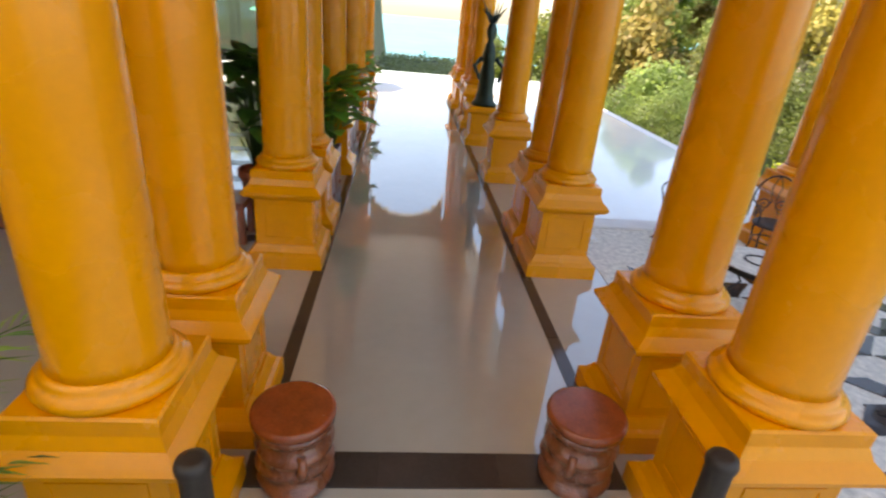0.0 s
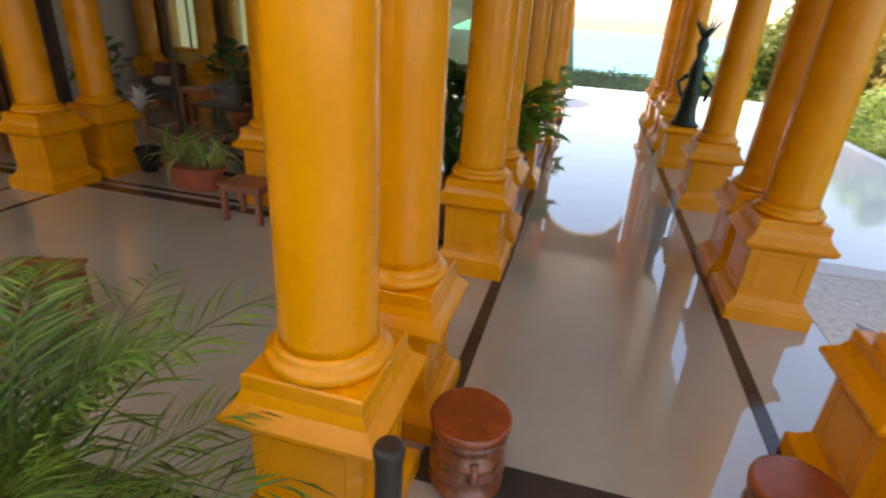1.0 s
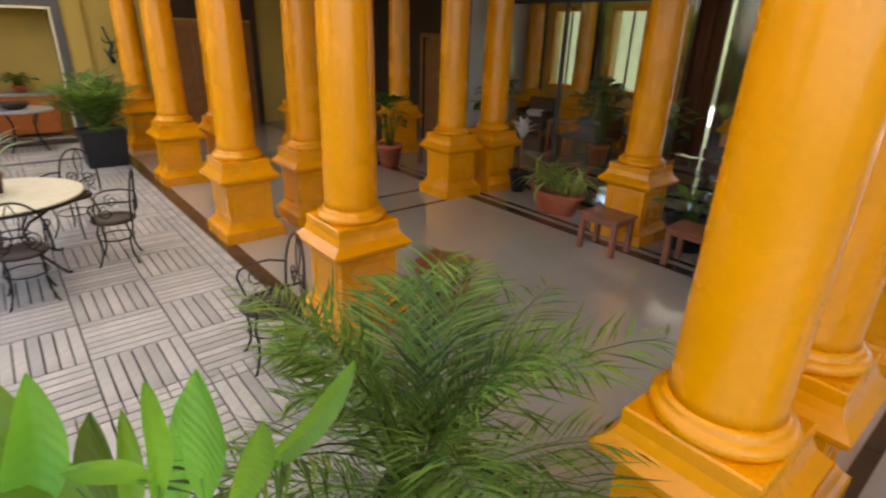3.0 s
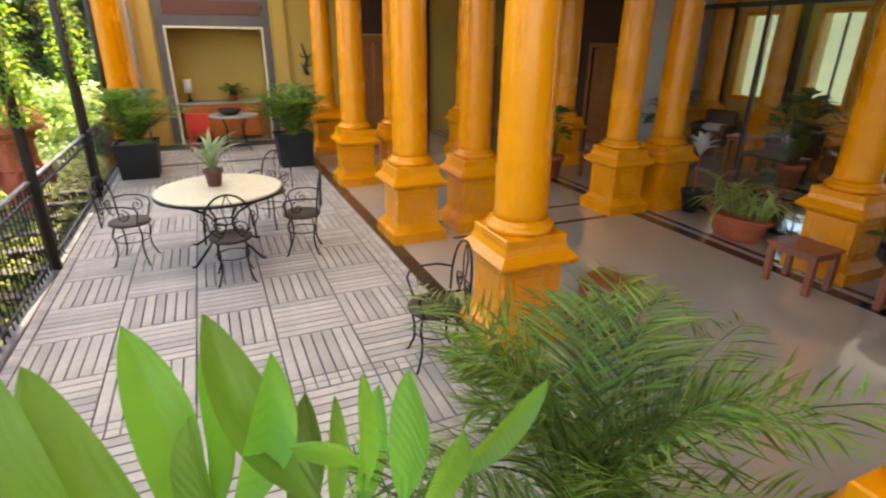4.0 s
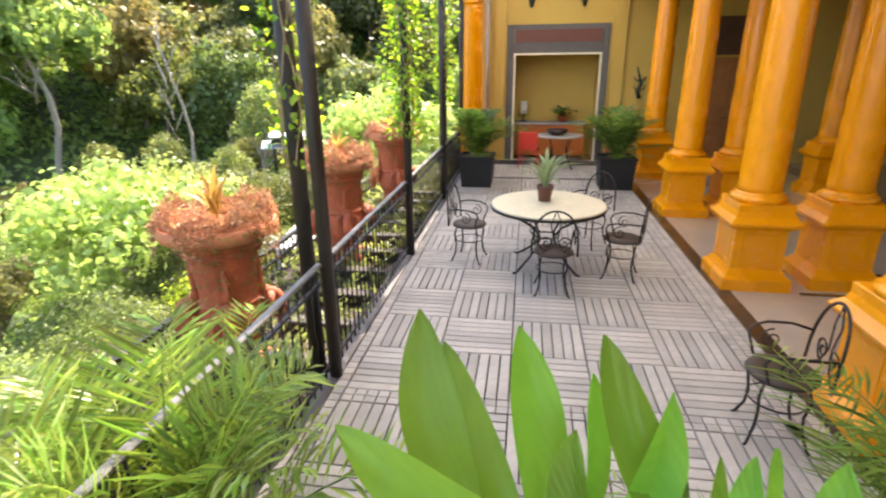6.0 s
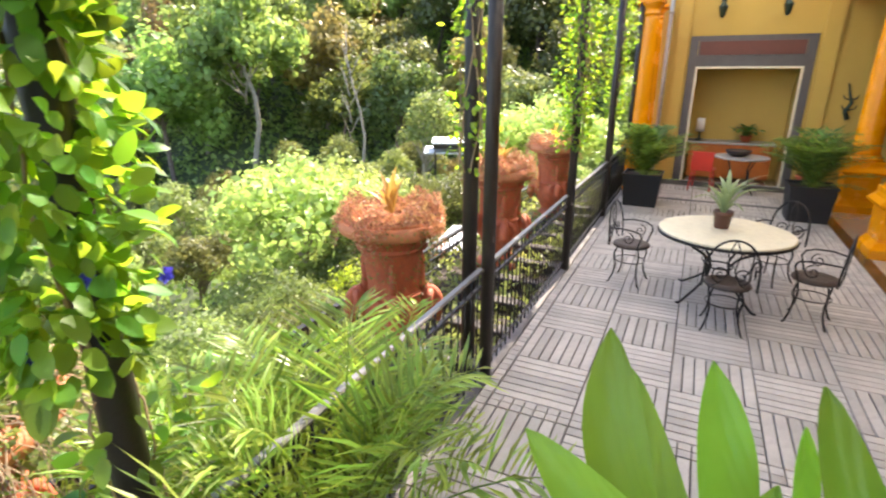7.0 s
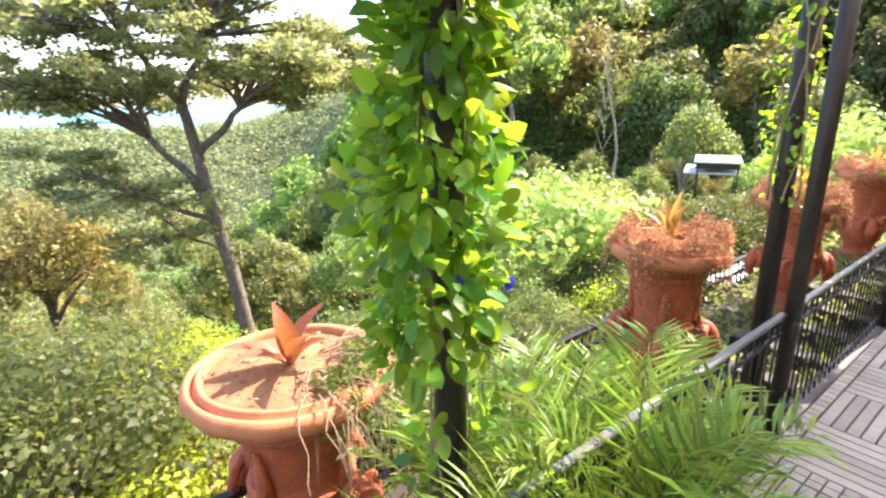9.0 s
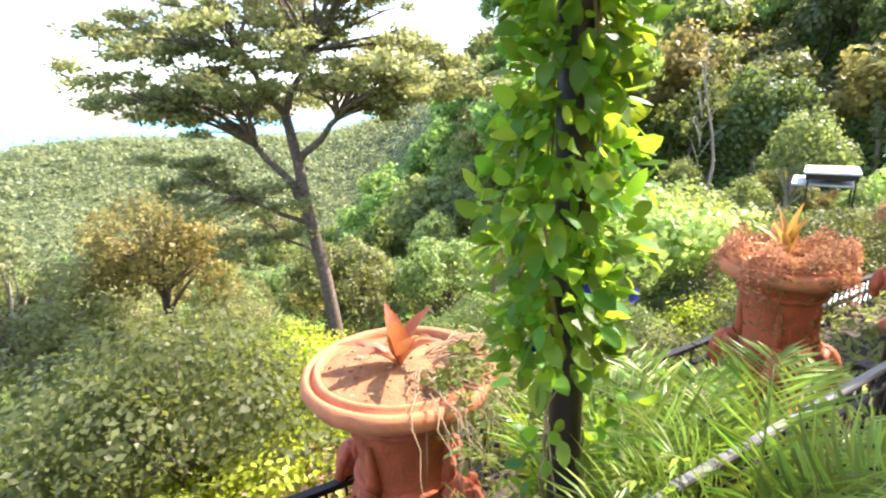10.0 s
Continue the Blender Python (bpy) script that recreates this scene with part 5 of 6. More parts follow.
ped = thing("statue_pedestal", pose(1.98, 10.62, 0), "short yellow panelled pedestal under a statue", "pedestal")
part("plinth", Mesh().square_lathe([(0.33, 0.0), (0.33, 0.12), (0.27, 0.2)]), M_YELLOW, ped)
part("die", Mesh().square_lathe([(0.25, 0.195), (0.25, 0.58)]), M_YELLOW, ped)
part("cornice", Mesh().square_lathe([(0.26, 0.575), (0.34, 0.63), (0.34, 0.67), (0.29, 0.71)]), M_YELLOW, ped)
st = Mesh()
st.lathe([(0.20, 0.711), (0.20, 0.76), (0.16, 0.80), (0.13, 1.0), (0.15, 1.25), (0.12, 1.45), (0.15, 1.62), (0.10, 1.78), (0.06, 1.86), (0.09, 1.94), (0.10, 2.04), (0.06, 2.14), (0.03, 2.18)], seg=18, wobble=lambda a, z: 1 + 0.18 * math.sin(2 * a + z * 3))
for i in range(9):
    a = i * 0.7
    st.tube([(0, 0, 2.1), (0.10 * math.cos(a), 0.10 * math.sin(a), 2.25), (0.22 * math.cos(a), 0.2 * math.sin(a), 2.42 + 0.1 * math.sin(i * 2.0))], 0.03, 6, 0.008)
st.tube([(0.13, 0, 1.55), (0.28, -0.05, 1.40), (0.20, -0.12, 1.15)], 0.045, 7, 0.03)
st.tube([(-0.13, 0, 1.55), (-0.26, -0.05, 1.42), (-0.16, -0.15, 1.20)], 0.045, 7, 0.03)
so = part("bronze_statue", st, M_BRONZE)
so.location = (1.98, 10.62, 0)
tagged(so, "dark green bronze garden statue on a yellow pedestal", "statue")


# ---- broad leaf bushes and boxes along the arcade ----
def leafy_bush(name, x, y, z, r, h, n, size, mat, label, seed, pot=None, category="plant", group=""):
    q = np.random.default_rng(seed)
    t = thing(name, pose(x, y, z), label, category, group)
    base = 0.0
    if pot:
        pr, ph, pm = pot
        part("pot", Mesh().lathe([(pr * 0.72, 0), (pr * 0.95, ph * 0.8), (pr * 1.05, ph * 0.82), (pr * 1.05, ph), (pr * 0.92, ph), (pr * 0.9, ph - 0.04)], seg=26), pm, t)
        base = ph
    for i in range(n):
        lf = Mesh()
        a = i * 2.39996
        e = q.uniform(0.15, 1.3)
        rr = r * q.uniform(0.45, 1.0)
        b = Vector((0.05 * math.cos(a), 0.05 * math.sin(a), base - 0.02))
        m = Vector((rr * math.cos(a) * math.cos(e), rr * math.sin(a) * math.cos(e), base + h * (0.25 + 0.75 * math.sin(e))))
        lf.tube([b, b.lerp(m, 0.5) + Vector((0, 0, 0.06)), m], 0.006, 4, 0.004)
        d = Vector((math.cos(a), math.sin(a), q.uniform(-0.5, 0.6))).normalized()
        ln = size * q.uniform(0.7, 1.2)
        lf.leaf(m, m + d * ln, ln * 0.62, up=(0, 0, 1), bend=0.08, seg=4, fold=0.2)
        part("leaf", lf, mat, t)
    return t


def wooden_box(x, y, sx, sy, h, label):
    b = thing("wooden_planter_box", pose(x, y, 0), label, "planter", "arcade planter boxes")
    part("frame", Mesh().box(-sx / 2, -sy / 2, 0.08, sx / 2, sy / 2, h, bevel=0.01), M_WOOD, b)
    for a in (-1, 1):
        for c in (-1, 1):
            part("leg", Mesh().box(a * (sx / 2 - 0.03) - 0.028, c * (sy / 2 - 0.03) - 0.028, 0.0, a * (sx / 2 - 0.03) + 0.028, c * (sy / 2 - 0.03) + 0.028, h + 0.02), M_WOOD, b)
    part("soil", Mesh().box(-sx / 2 + 0.03, -sy / 2 + 0.03, h + 0.001, sx / 2 - 0.03, sy / 2 - 0.03, h + 0.012), M_DARKSOIL, b)


for y in (6.75, 7.35, 9.1, 9.7, 10.3, 13.0, 13.6):
    wooden_box(-0.56, y, 0.40, 0.48, 0.52, "red brown wooden planter box standing beside the columns")
leafy_bush("foliage_plant", -0.50, 7.3, 0.53, 0.36, 0.85, 75, 0.38, L_BIG, "bright green broad-leaved plant in a wooden box", 61, group="arcade plants")
leafy_bush("foliage_plant", -0.52, 10.3, 0.53, 0.32, 0.70, 44, 0.34, L_BIG, "bright green broad-leaved plant in a wooden box", 62, group="arcade plants")
leafy_bush("foliage_plant", -0.50, 13.3, 0.53, 0.32, 0.65, 40, 0.34, L_BIG, "bright green broad-leaved plant in a wooden box", 63, group="arcade plants")
leafy_bush("dark_bush", -1.15, 6.5, 0.0, 0.50, 1.25, 110, 0.36, L_DARK, "dark green broad-leaved potted bush behind the columns", 64, (0.24, 0.45, M_TERRA), group="potted bushes")
leafy_bush("dark_bush", -1.35, 8.3, 0.0, 0.45, 0.95, 40, 0.28, L_DARK, "dark green broad-leaved potted bush behind the columns", 65, (0.24, 0.45, M_TERRA), group="potted bushes")
leafy_bush("dark_bush", -6.95, 7.3, 0.0, 0.40, 1.10, 40, 0.28, L_DARK, "dark green broad-leaved potted bush behind the columns", 66, (0.26, 0.45, M_TERRA), group="potted bushes")
leafy_bush("dark_bush", -7.9, 5.6, 0.0, 0.32, 0.8, 34, 0.24, L_DARK, "dark green broad-leaved potted bush behind the columns", 67, (0.22, 0.40, M_TERRA), group="potted bushes")
leafy_bush("dark_bush", -12.9, 1.9, 0.0, 0.40, 0.85, 34, 0.26, L_DARK, "dark green broad-leaved potted bush behind the columns", 68, (0.22, 0.40, M_TERRA), group="potted bushes")


# ---- iron table and chairs ----
def iron_chair(m, label):
    c = thing("iron_chair", m, label, "chair", "wrought iron chairs")
    part("seat", Mesh().lathe([(0.15, 0.425), (0.195, 0.43), (0.205, 0.445), (0.195, 0.462), (0.15, 0.47), (0.05, 0.472)], seg=30), M_SEAT, c, "round dark brown seat")
    for a in (45, 135, 225, 315):
        r = radians(a)
        cx, cy = math.cos(r), math.sin(r)
        part("leg", Mesh().tube([(cx * 0.165, cy * 0.165, 0.43), (cx * 0.20, cy * 0.20, 0.34), (cx * 0.175, cy * 0.175, 0.22), (cx * 0.185, cy * 0.185, 0.12), (cx * 0.235, cy * 0.235, 0.012), (cx * 0.255, cy * 0.255, 0.0)], 0.0095, 7), M_IRON, c)
    part("stretcher", Mesh().tube([(0.165 * math.cos(a), 0.165 * math.sin(a), 0.26) for a in np.linspace(0, 2 * math.pi, 25)], 0.006, 6), M_IRON, c)
    hoop = []
    for i in range(21):
        t = math.pi * i / 20
        hoop.append((-0.185 - 0.05 * math.sin(t), 0.225 * math.cos(t), 0.46 + 0.47 * math.sin(t) ** 0.62))
    back = part("back_hoop", Mesh().tube(hoop, 0.010, 8), M_IRON, c)
    for sg in (-1, 1):
        part("scroll", Mesh().tube([(-0.215, sg * 0.085 + u, 0.60 + w) for u, w in spiral(0, 0, 0.082, 1.6, -math.pi / 2, 26, sg)], 0.0065, 6), M_IRON, back)
        part("back_curl", Mesh().tube([(-0.20, sg * 0.16, 0.47), (-0.21, sg * 0.08, 0.52), (-0.22, sg * 0.02, 0.64), (-0.232, sg * 0.05, 0.80), (-0.235, sg * 0.0, 0.935)], 0.006, 6), M_IRON, back)
        arm = [(-0.20, sg * 0.20, 0.66), (-0.08, sg * 0.245, 0.675), (0.06, sg * 0.24, 0.67), (0.14, sg * 0.22, 0.645), (0.165, sg * 0.205, 0.60), (0.15, sg * 0.195, 0.55), (0.12, sg * 0.185, 0.45)]
        a = part("armrest", Mesh().tube(arm, 0.009, 8), M_IRON, c)
        part("scroll", Mesh().tube([(0.02 + u, sg * 0.215, 0.565 + w) for u, w in spiral(0, 0, 0.07, 1.4, math.pi / 2, 22, -1)], 0.006, 6), M_IRON, a)
    return c


CH = "black wrought iron armchair with round seat"
chair = iron_chair(pose(-5.46, 0.18, 0.002, 0, 0, 180), CH + " by the round table")
copy_thing(chair, pose(-6.34, -0.78, 0.002, 0, 0, 78))
copy_thing(chair, pose(-5.97, 0.95, 0.002, 0, 0, 255))
copy_thing(chair, pose(-7.05, 0.72, 0.002, 0, 0, 320))
near_chair = copy_thing(chair, pose(-3.36, 1.48, 0.002, 0, 0, 262))
tagged(near_chair, CH + " set against a yellow column")
for x, y, a in ((4.5, 5.55, 250), (3.70, 6.0, 200), (4.55, 3.5, 100)):
    tagged(copy_thing(chair, pose(x, y, 0.016, 0, 0, a)), CH + " beside the pool paving")
mt = thing("mosaic_side_table", pose(3.62, 4.45, 0.016), "low round side table with a pale ringed mosaic top", "table")
part("tabletop", Mesh().lathe([(0.30, 0.46), (0.34, 0.465), (0.345, 0.48), (0.335, 0.492)], seg=40), M_MOSAIC, mt)
part("rim_band", Mesh().lathe([(0.335, 0.44), (0.36, 0.44), (0.365, 0.465), (0.358, 0.484), (0.346, 0.484)], seg=40), M_IRON, mt)
part("ring_inlay", Mesh().tube([(0.12 * math.cos(a), 0.12 * math.sin(a), 0.492) for a in np.linspace(0, 2 * math.pi, 25)], 0.012, 6), M_IRON, mt)
for k in range(3):
    c, s_ = math.cos(k * 2.094), math.sin(k * 2.094)
    part("leg", Mesh().tube([(c * 0.26, s_ * 0.26, 0.455), (c * 0.10, s_ * 0.10, 0.25), (c * 0.28, s_ * 0.28, 0.0)], 0.011, 7), M_IRON, mt)

tb = thing("round_table", pose(-6.25, 0.14, 0.002), "round cream marble table on a curled wrought iron base", "table")
part("tabletop", Mesh().lathe([(0.60, 0.722), (0.645, 0.726), (0.652, 0.738), (0.648, 0.748), (0.635, 0.752)], seg=64), M_STONE_TOP, tb, "cream marble top")
part("rim_band", Mesh().lathe([(0.63, 0.700), (0.658, 0.700), (0.662, 0.712), (0.658, 0.7225), (0.63, 0.7225)], seg=64), M_IRON, tb, "dark iron edge band")
for k in range(4):
    a = radians(45 + 90 * k)
    c, s = math.cos(a), math.sin(a)
    lg = part("leg", Mesh().tube([(c * r, s * r, z) for r, z in ((0.50, 0.70), (0.42, 0.62), (0.22, 0.50), (0.12, 0.38), (0.15, 0.24), (0.30, 0.12), (0.42, 0.04), (0.48, 0.0), (0.52, 0.01))], 0.013, 8), M_IRON, tb)
    part("scroll", Mesh().tube([(c * (0.30 + u), s * (0.30 + u), 0.60 + w) for u, w in spiral(0, 0, 0.085, 1.4, 0, 22)], 0.007, 6), M_IRON, lg)
part("ring", Mesh().tube([(0.135 * math.cos(a), 0.135 * math.sin(a), 0.36) for a in np.linspace(0, 2 * math.pi, 25)], 0.009, 7), M_IRON, tb)

pp = thing("potted_plant", pose(-6.35, 0.10, 0.754), "small plant with arching grey green leaves in a brown pot", "plant")
part("pot", Mesh().lathe([(0.070, 0), (0.088, 0.14), (0.098, 0.145), (0.100, 0.185), (0.086, 0.185), (0.083, 0.16)], seg=24), M_BROWNPOT, pp)
ag = random.Random(3)
for i in range(20):
    a = i * 2.4
    ln = ag.uniform(0.40, 0.62)
    e = ag.uniform(0.25, 1.35)
    c, s_, w = math.cos(a), math.sin(a), ag.uniform(0.035, 0.055)
    mid = Vector((0.55 * ln * c * math.cos(e), 0.55 * ln * s_ * math.cos(e), 0.16 + 0.62 * ln * math.sin(e) + 0.05))
    lf = Mesh().leaf((0.02 * c, 0.02 * s_, 0.16), (mid.x + 0.42 * ln * c, mid.y + 0.42 * ln * s_, mid.z + 0.10 * ln * math.sin(e) - 0.03), w, bend=0.22, seg=6, fold=0.3)
    part("leaf", lf, L_GREYGREEN, pp)


# ---- small wooden benches and pots by the inner columns ----
def wooden_bench(x, y, turn, w, d, h, label):
    b = thing("wooden_stool_bench", pose(x, y, 0, 0, 0, turn), label, "stool", "low wooden stools")
    part("seat", Mesh().box(-w / 2, -d / 2, h - 0.035, w / 2, d / 2, h, bevel=0.008), M_WOOD, b)
    part("apron", Mesh().box(-w / 2 + 0.03, -d / 2 + 0.03, h - 0.09, w / 2 - 0.03, d / 2 - 0.03, h - 0.036), M_WOOD, b)
    for a in (-1, 1):
        for c in (-1, 1):
            part("leg", Mesh().box(a * (w / 2 - 0.05) - 0.03, c * (d / 2 - 0.05) - 0.03, 0.0, a * (w / 2 - 0.05) + 0.03, c * (d / 2 - 0.05) + 0.03, h - 0.0361, bevel=0.005), M_WOOD, b)
    return b


wooden_bench(-3.18, 5.36, 0, 0.52, 0.42, 0.44, "low red brown wooden stool in front of a yellow column")
wooden_bench(-2.30, 5.70, 0, 0.55, 0.40, 0.44, "low red brown wooden stool beside a dark pot")
wooden_bench(-3.22, 2.98, 20, 0.42, 0.36, 0.46, "low red brown wooden stool behind the palm")
wooden_bench(-7.6, 6.35, 0, 0.5, 0.4, 0.44, "low red brown wooden stool among the inner columns")
wooden_bench(-1.30, 5.55, 0, 0.55, 0.42, 0.44, "low red brown wooden stool among the inner columns")


def flower_trough(x, y):
    t = thing("flower_trough", pose(x, y, 0), "oblong terracotta trough of spider plants and pink flowers", "planter")
    tr = part("trough", Mesh().lathe([(0.19, 0.0), (0.205, 0.02), (0.25, 0.20), (0.265, 0.27), (0.24, 0.27), (0.235, 0.22)], seg=36), M_TERRA, t)
    lip = part("lip", Mesh().lathe([(0.255, 0.255), (0.29, 0.262), (0.298, 0.28), (0.29, 0.298), (0.25, 0.298), (0.245, 0.265)], seg=36), M_TERRA, t)
    tr.scale = lip.scale = (1.5, 0.8, 1.0)
    g3 = random.Random(12)
    m = Mesh()
    for i in range(90):
        a = g3.uniform(0, 6.28)
        b = Vector((g3.uniform(-0.34, 0.34), g3.uniform(-0.1, 0.1), 0.28))
        ln, e = g3.uniform(0.40, 0.78), g3.uniform(0.15, 1.3)
        m.leaf(b, b + Vector((ln * math.cos(a) * math.cos(e), ln * math.sin(a) * math.cos(e), ln * math.sin(e) * 0.85 - 0.2 * math.cos(e))), 0.055, bend=0.34, seg=5)
    part("foliage", m, L_PALE, t, "arching green and cream striped leaves")
    for i in range(12):
        f = Mesh()
        c = Vector((g3.uniform(-0.5, 0.5), g3.uniform(-0.2, 0.25), g3.uniform(0.45, 0.80)))
        f.tube([(c.x * 0.8, c.y * 0.5, 0.28), c], 0.004, 4)
        for k in range(6):
            a = k * 1.05
            f.leaf(c, c + Vector((0.05 * math.cos(a), 0.05 * math.sin(a), 0.03)), 0.045, seg=2)
        part("flower", f, L_PINK, t, "dusty pink flower")


flower_trough(-4.42, 6.02)
wl = thing("white_flower_pot", pose(-5.45, 6.36, 0), "potted plant with large white waxy petals", "plant")
part("pot", Mesh().lathe([(0.10, 0), (0.15, 0.26), (0.165, 0.27), (0.165, 0.32), (0.14, 0.32), (0.135, 0.29)], seg=24), M_BLACKBOX, wl)
part("stem", Mesh().tube([(0, 0, 0.29), (0.01, 0, 0.82)], 0.012, 6), M_WOOD, wl)
for i in range(12):
    a = i * 2.4
    e = 0.5 + 0.07 * i
    part("petal", Mesh().leaf((0, 0, 0.80), (0.34 * math.cos(a) * math.cos(e), 0.34 * math.sin(a) * math.cos(e), 0.80 + 0.38 * math.sin(e)), 0.14, bend=0.15, seg=4, fold=0.4), L_WHITE, wl)
copy_thing(wl, pose(-4.05, 7.25, 0, 0, 0, 40))
leafy_bush("water_lily_pot", -2.62, 6.22, 0.0, 0.26, 0.28, 16, 0.26, L_BIG, "dark bowl of round bright green leaves", 71, (0.26, 0.38, M_BLACKBOX))


# ---- glass front of the lounge and what stands inside ----
win = thing("window_1", pose(0, 6.62, 0), "full height lounge glazing in slim black frames", "window", kind="structure")
part("window_frame", Mesh().box(-6.20, -0.025, 2.70, -0.90, 0.025, 2.76), M_POST, win)
part("window_frame", Mesh().box(-6.20, -0.025, 0.0, -0.90, 0.025, 0.05), M_POST, win)
bars = (-6.18, -5.05, -3.65, -2.30, -0.92)
for x in bars:
    part("mullion", Mesh().box(x - 0.025, -0.03, 0.0501, x + 0.025, 0.03, 2.6999), M_POST, win)
for a, b in zip(bars[:-1], bars[1:]):
    o = part("pane", Mesh().box(a + 0.026, -0.004, 0.0501, b - 0.026, 0.004, 2.6999), M_GLASS, win)
    o.visible_shadow = False
for y in (7.35, 8.1, 8.9, 9.8):
    tile_row(border, -6.1, y, -1.0, y + 0.22, "x", 0.64)


def armchair(x, y, turn):
    c = thing("lounge_armchair", pose(x, y, 0, 0, 0, turn), "dark upholstered armchair with white cushion in the lounge", "armchair", "lounge seating")
    part("base", Mesh().box(-0.36, -0.36, 0.12, 0.36, 0.36, 0.40, bevel=0.03), M_SEAT, c)
    part("backrest", Mesh().box(-0.36, 0.24, 0.401, 0.36, 0.38, 0.85, bevel=0.04), M_SEAT, c)
    for s in (-1, 1):
        part("armrest", Mesh().box(s * 0.34 - 0.06, -0.34, 0.401, s * 0.34 + 0.06, 0.239, 0.60, bevel=0.03), M_SEAT, c)
        for t in (-1, 1):
            part("leg", Mesh().box(s * 0.30 - 0.025, t * 0.30 - 0.025, 0, s * 0.30 + 0.025, t * 0.30 + 0.025, 0.1199), M_WOOD, c)
    part("cushion", Mesh().box(-0.27, -0.05, 0.402, 0.27, 0.235, 0.56, bevel=0.05), M_LAMPWHITE, c, "white cushion")


armchair(-8.9, 10.7, 15)
armchair(-7.0, 10.7, -5)
armchair(-5.6, 10.3, -20)
armchair(-3.6, 9.6, -30)
for o in wooden_bench(-7.64, 10.1, 15, 0.52, 0.44, 0.52, "small orange lacquered stool in the lounge").children:
    o.data.materials[0] = M_ORANGE
lt = thing("lounge_table", pose(-6.3, 9.2, 0), "low dark wooden coffee table in the lounge", "table")
part("tabletop", Mesh().box(-0.5, -0.32, 0.40, 0.5, 0.32, 0.45, bevel=0.01), M_SEAT, lt)
for a in (-1, 1):
    for b in (-1, 1):
        part("leg", Mesh().box(a * 0.43 - 0.03, b * 0.26 - 0.03, 0, a * 0.43 + 0.03, b * 0.26 + 0.03, 0.3999), M_SEAT, lt)
leafy_bush("lounge_plant", -5.84, 9.0, 0.0, 0.45, 1.15, 70, 0.30, L_DARK, "dark green potted plant inside the lounge", 72, (0.2, 0.4, M_TERRA), group="lounge plants")
leafy_bush("lounge_plant", -4.5, 8.9, 0.0, 0.36, 0.9, 30, 0.26, L_DARK, "dark green potted plant inside the lounge", 73, (0.2, 0.4, M_TERRA), group="lounge plants")


def gilt_mirror(x, y, turn, w, h):
    m = thing("gilt_mirror", pose(x, y, 1.15, 0, 0, turn), "tall mirror in an ornate gilded frame", "mirror", "lounge mirrors")
    fr = Mesh()
    for b in ((-w / 2 - 0.09, -0.06, -0.09, -w / 2, 0, h + 0.09), (w / 2, -0.06, -0.09, w / 2 + 0.09, 0, h + 0.09), (-w / 2, -0.06, -0.09, w / 2, 0, 0), (-w / 2, -0.06, h, w / 2, 0, h + 0.09)):
        fr.box(*b, bevel=0.015)
    part("frame", fr, M_YELLOW, m)
    part("crest", Mesh().lathe([(0.02, 0), (0.16, 0.02), (0.12, 0.10), (0.05, 0.18), (0.01, 0.22)], seg=20).tube([(-0.28, 0, 0.02), (-0.15, 0, 0.12), (0, 0, 0.1), (0.15, 0, 0.12), (0.28, 0, 0.02)], 0.03, 7), M_BRONZE, m).location = (0, -0.03, h + 0.09)
    part("glass", Mesh().box(-w / 2, -0.025, 0, w / 2, -0.015, h), M_MIRROR, m)


M_MIRROR = material("silvered_mirror", (0.85, 0.85, 0.84), 0.03, metal=1.0, var=0.01, bump=0.0)
gilt_mirror(-6.2, 11.6, 0, 0.6, 1.7)
for i, x in enumerate((-7.2, -8.9)):
    w = thing("window_%d" % (i + 2), pose(x, 11.6, 1.15), "tall lounge window in a broad yellow painted frame", "window", kind="structure")
    for b in ((-0.47, -0.06, -0.09, -0.379, 0, 1.79), (0.379, -0.06, -0.09, 0.47, 0, 1.79), (-0.379, -0.06, -0.09, 0.379, 0, 0.0), (-0.379, -0.06, 1.70, 0.379, 0, 1.79)):
        part("window_frame", Mesh().box(*b, bevel=0.015), M_YELLOW, w)
    part("mullion", Mesh().box(-0.02, 0.10, 0.001, 0.02, 0.14, 1.699), M_POST, w)
    o = part("pane", Mesh().box(-0.379, 0.117, 0.001, 0.379, 0.123, 1.699), M_GLASS, w)
    o.visible_shadow = False
for x in (-9.6, -8.05, -6.3, -4.2):
    copy_thing(col, pose(x, 11.2, 0))


def curtain(x0, x1, y, z1):
    t = thing("lounge_curtain", pose(x0, y, 0), "heavy dark red curtain hanging in deep folds", "curtain", "lounge curtains")
    n = int((x1 - x0) / 0.03)
    vs, fs = [], []
    for z in (0.02, z1 * 0.5, z1):
        for i in range(n + 1):
            vs.append(((x1 - x0) * i / n, 0.045 * math.sin(i * 0.62 + 0.3 * math.sin(i * 0.17)), z))
    for k in range(2):
        for i in range(n):
            o = k * (n + 1) + i
            fs.append((o, o + 1, o + n + 2, o + n + 1))
    part("cloth", Mesh().add(vs, fs, True), M_CURTAIN, t)
    part("rod", Mesh().tube([(-0.08, 0, z1 + 0.02), (x1 - x0 + 0.08, 0, z1 + 0.02)], 0.018, 8), M_BRONZE, t)


for x0, x1 in ((-5.7, -5.0), (-4.9, -3.2), (-8.40, -7.75), (-10.2, -9.45)):
    curtain(x0, x1, 11.42, 3.1)


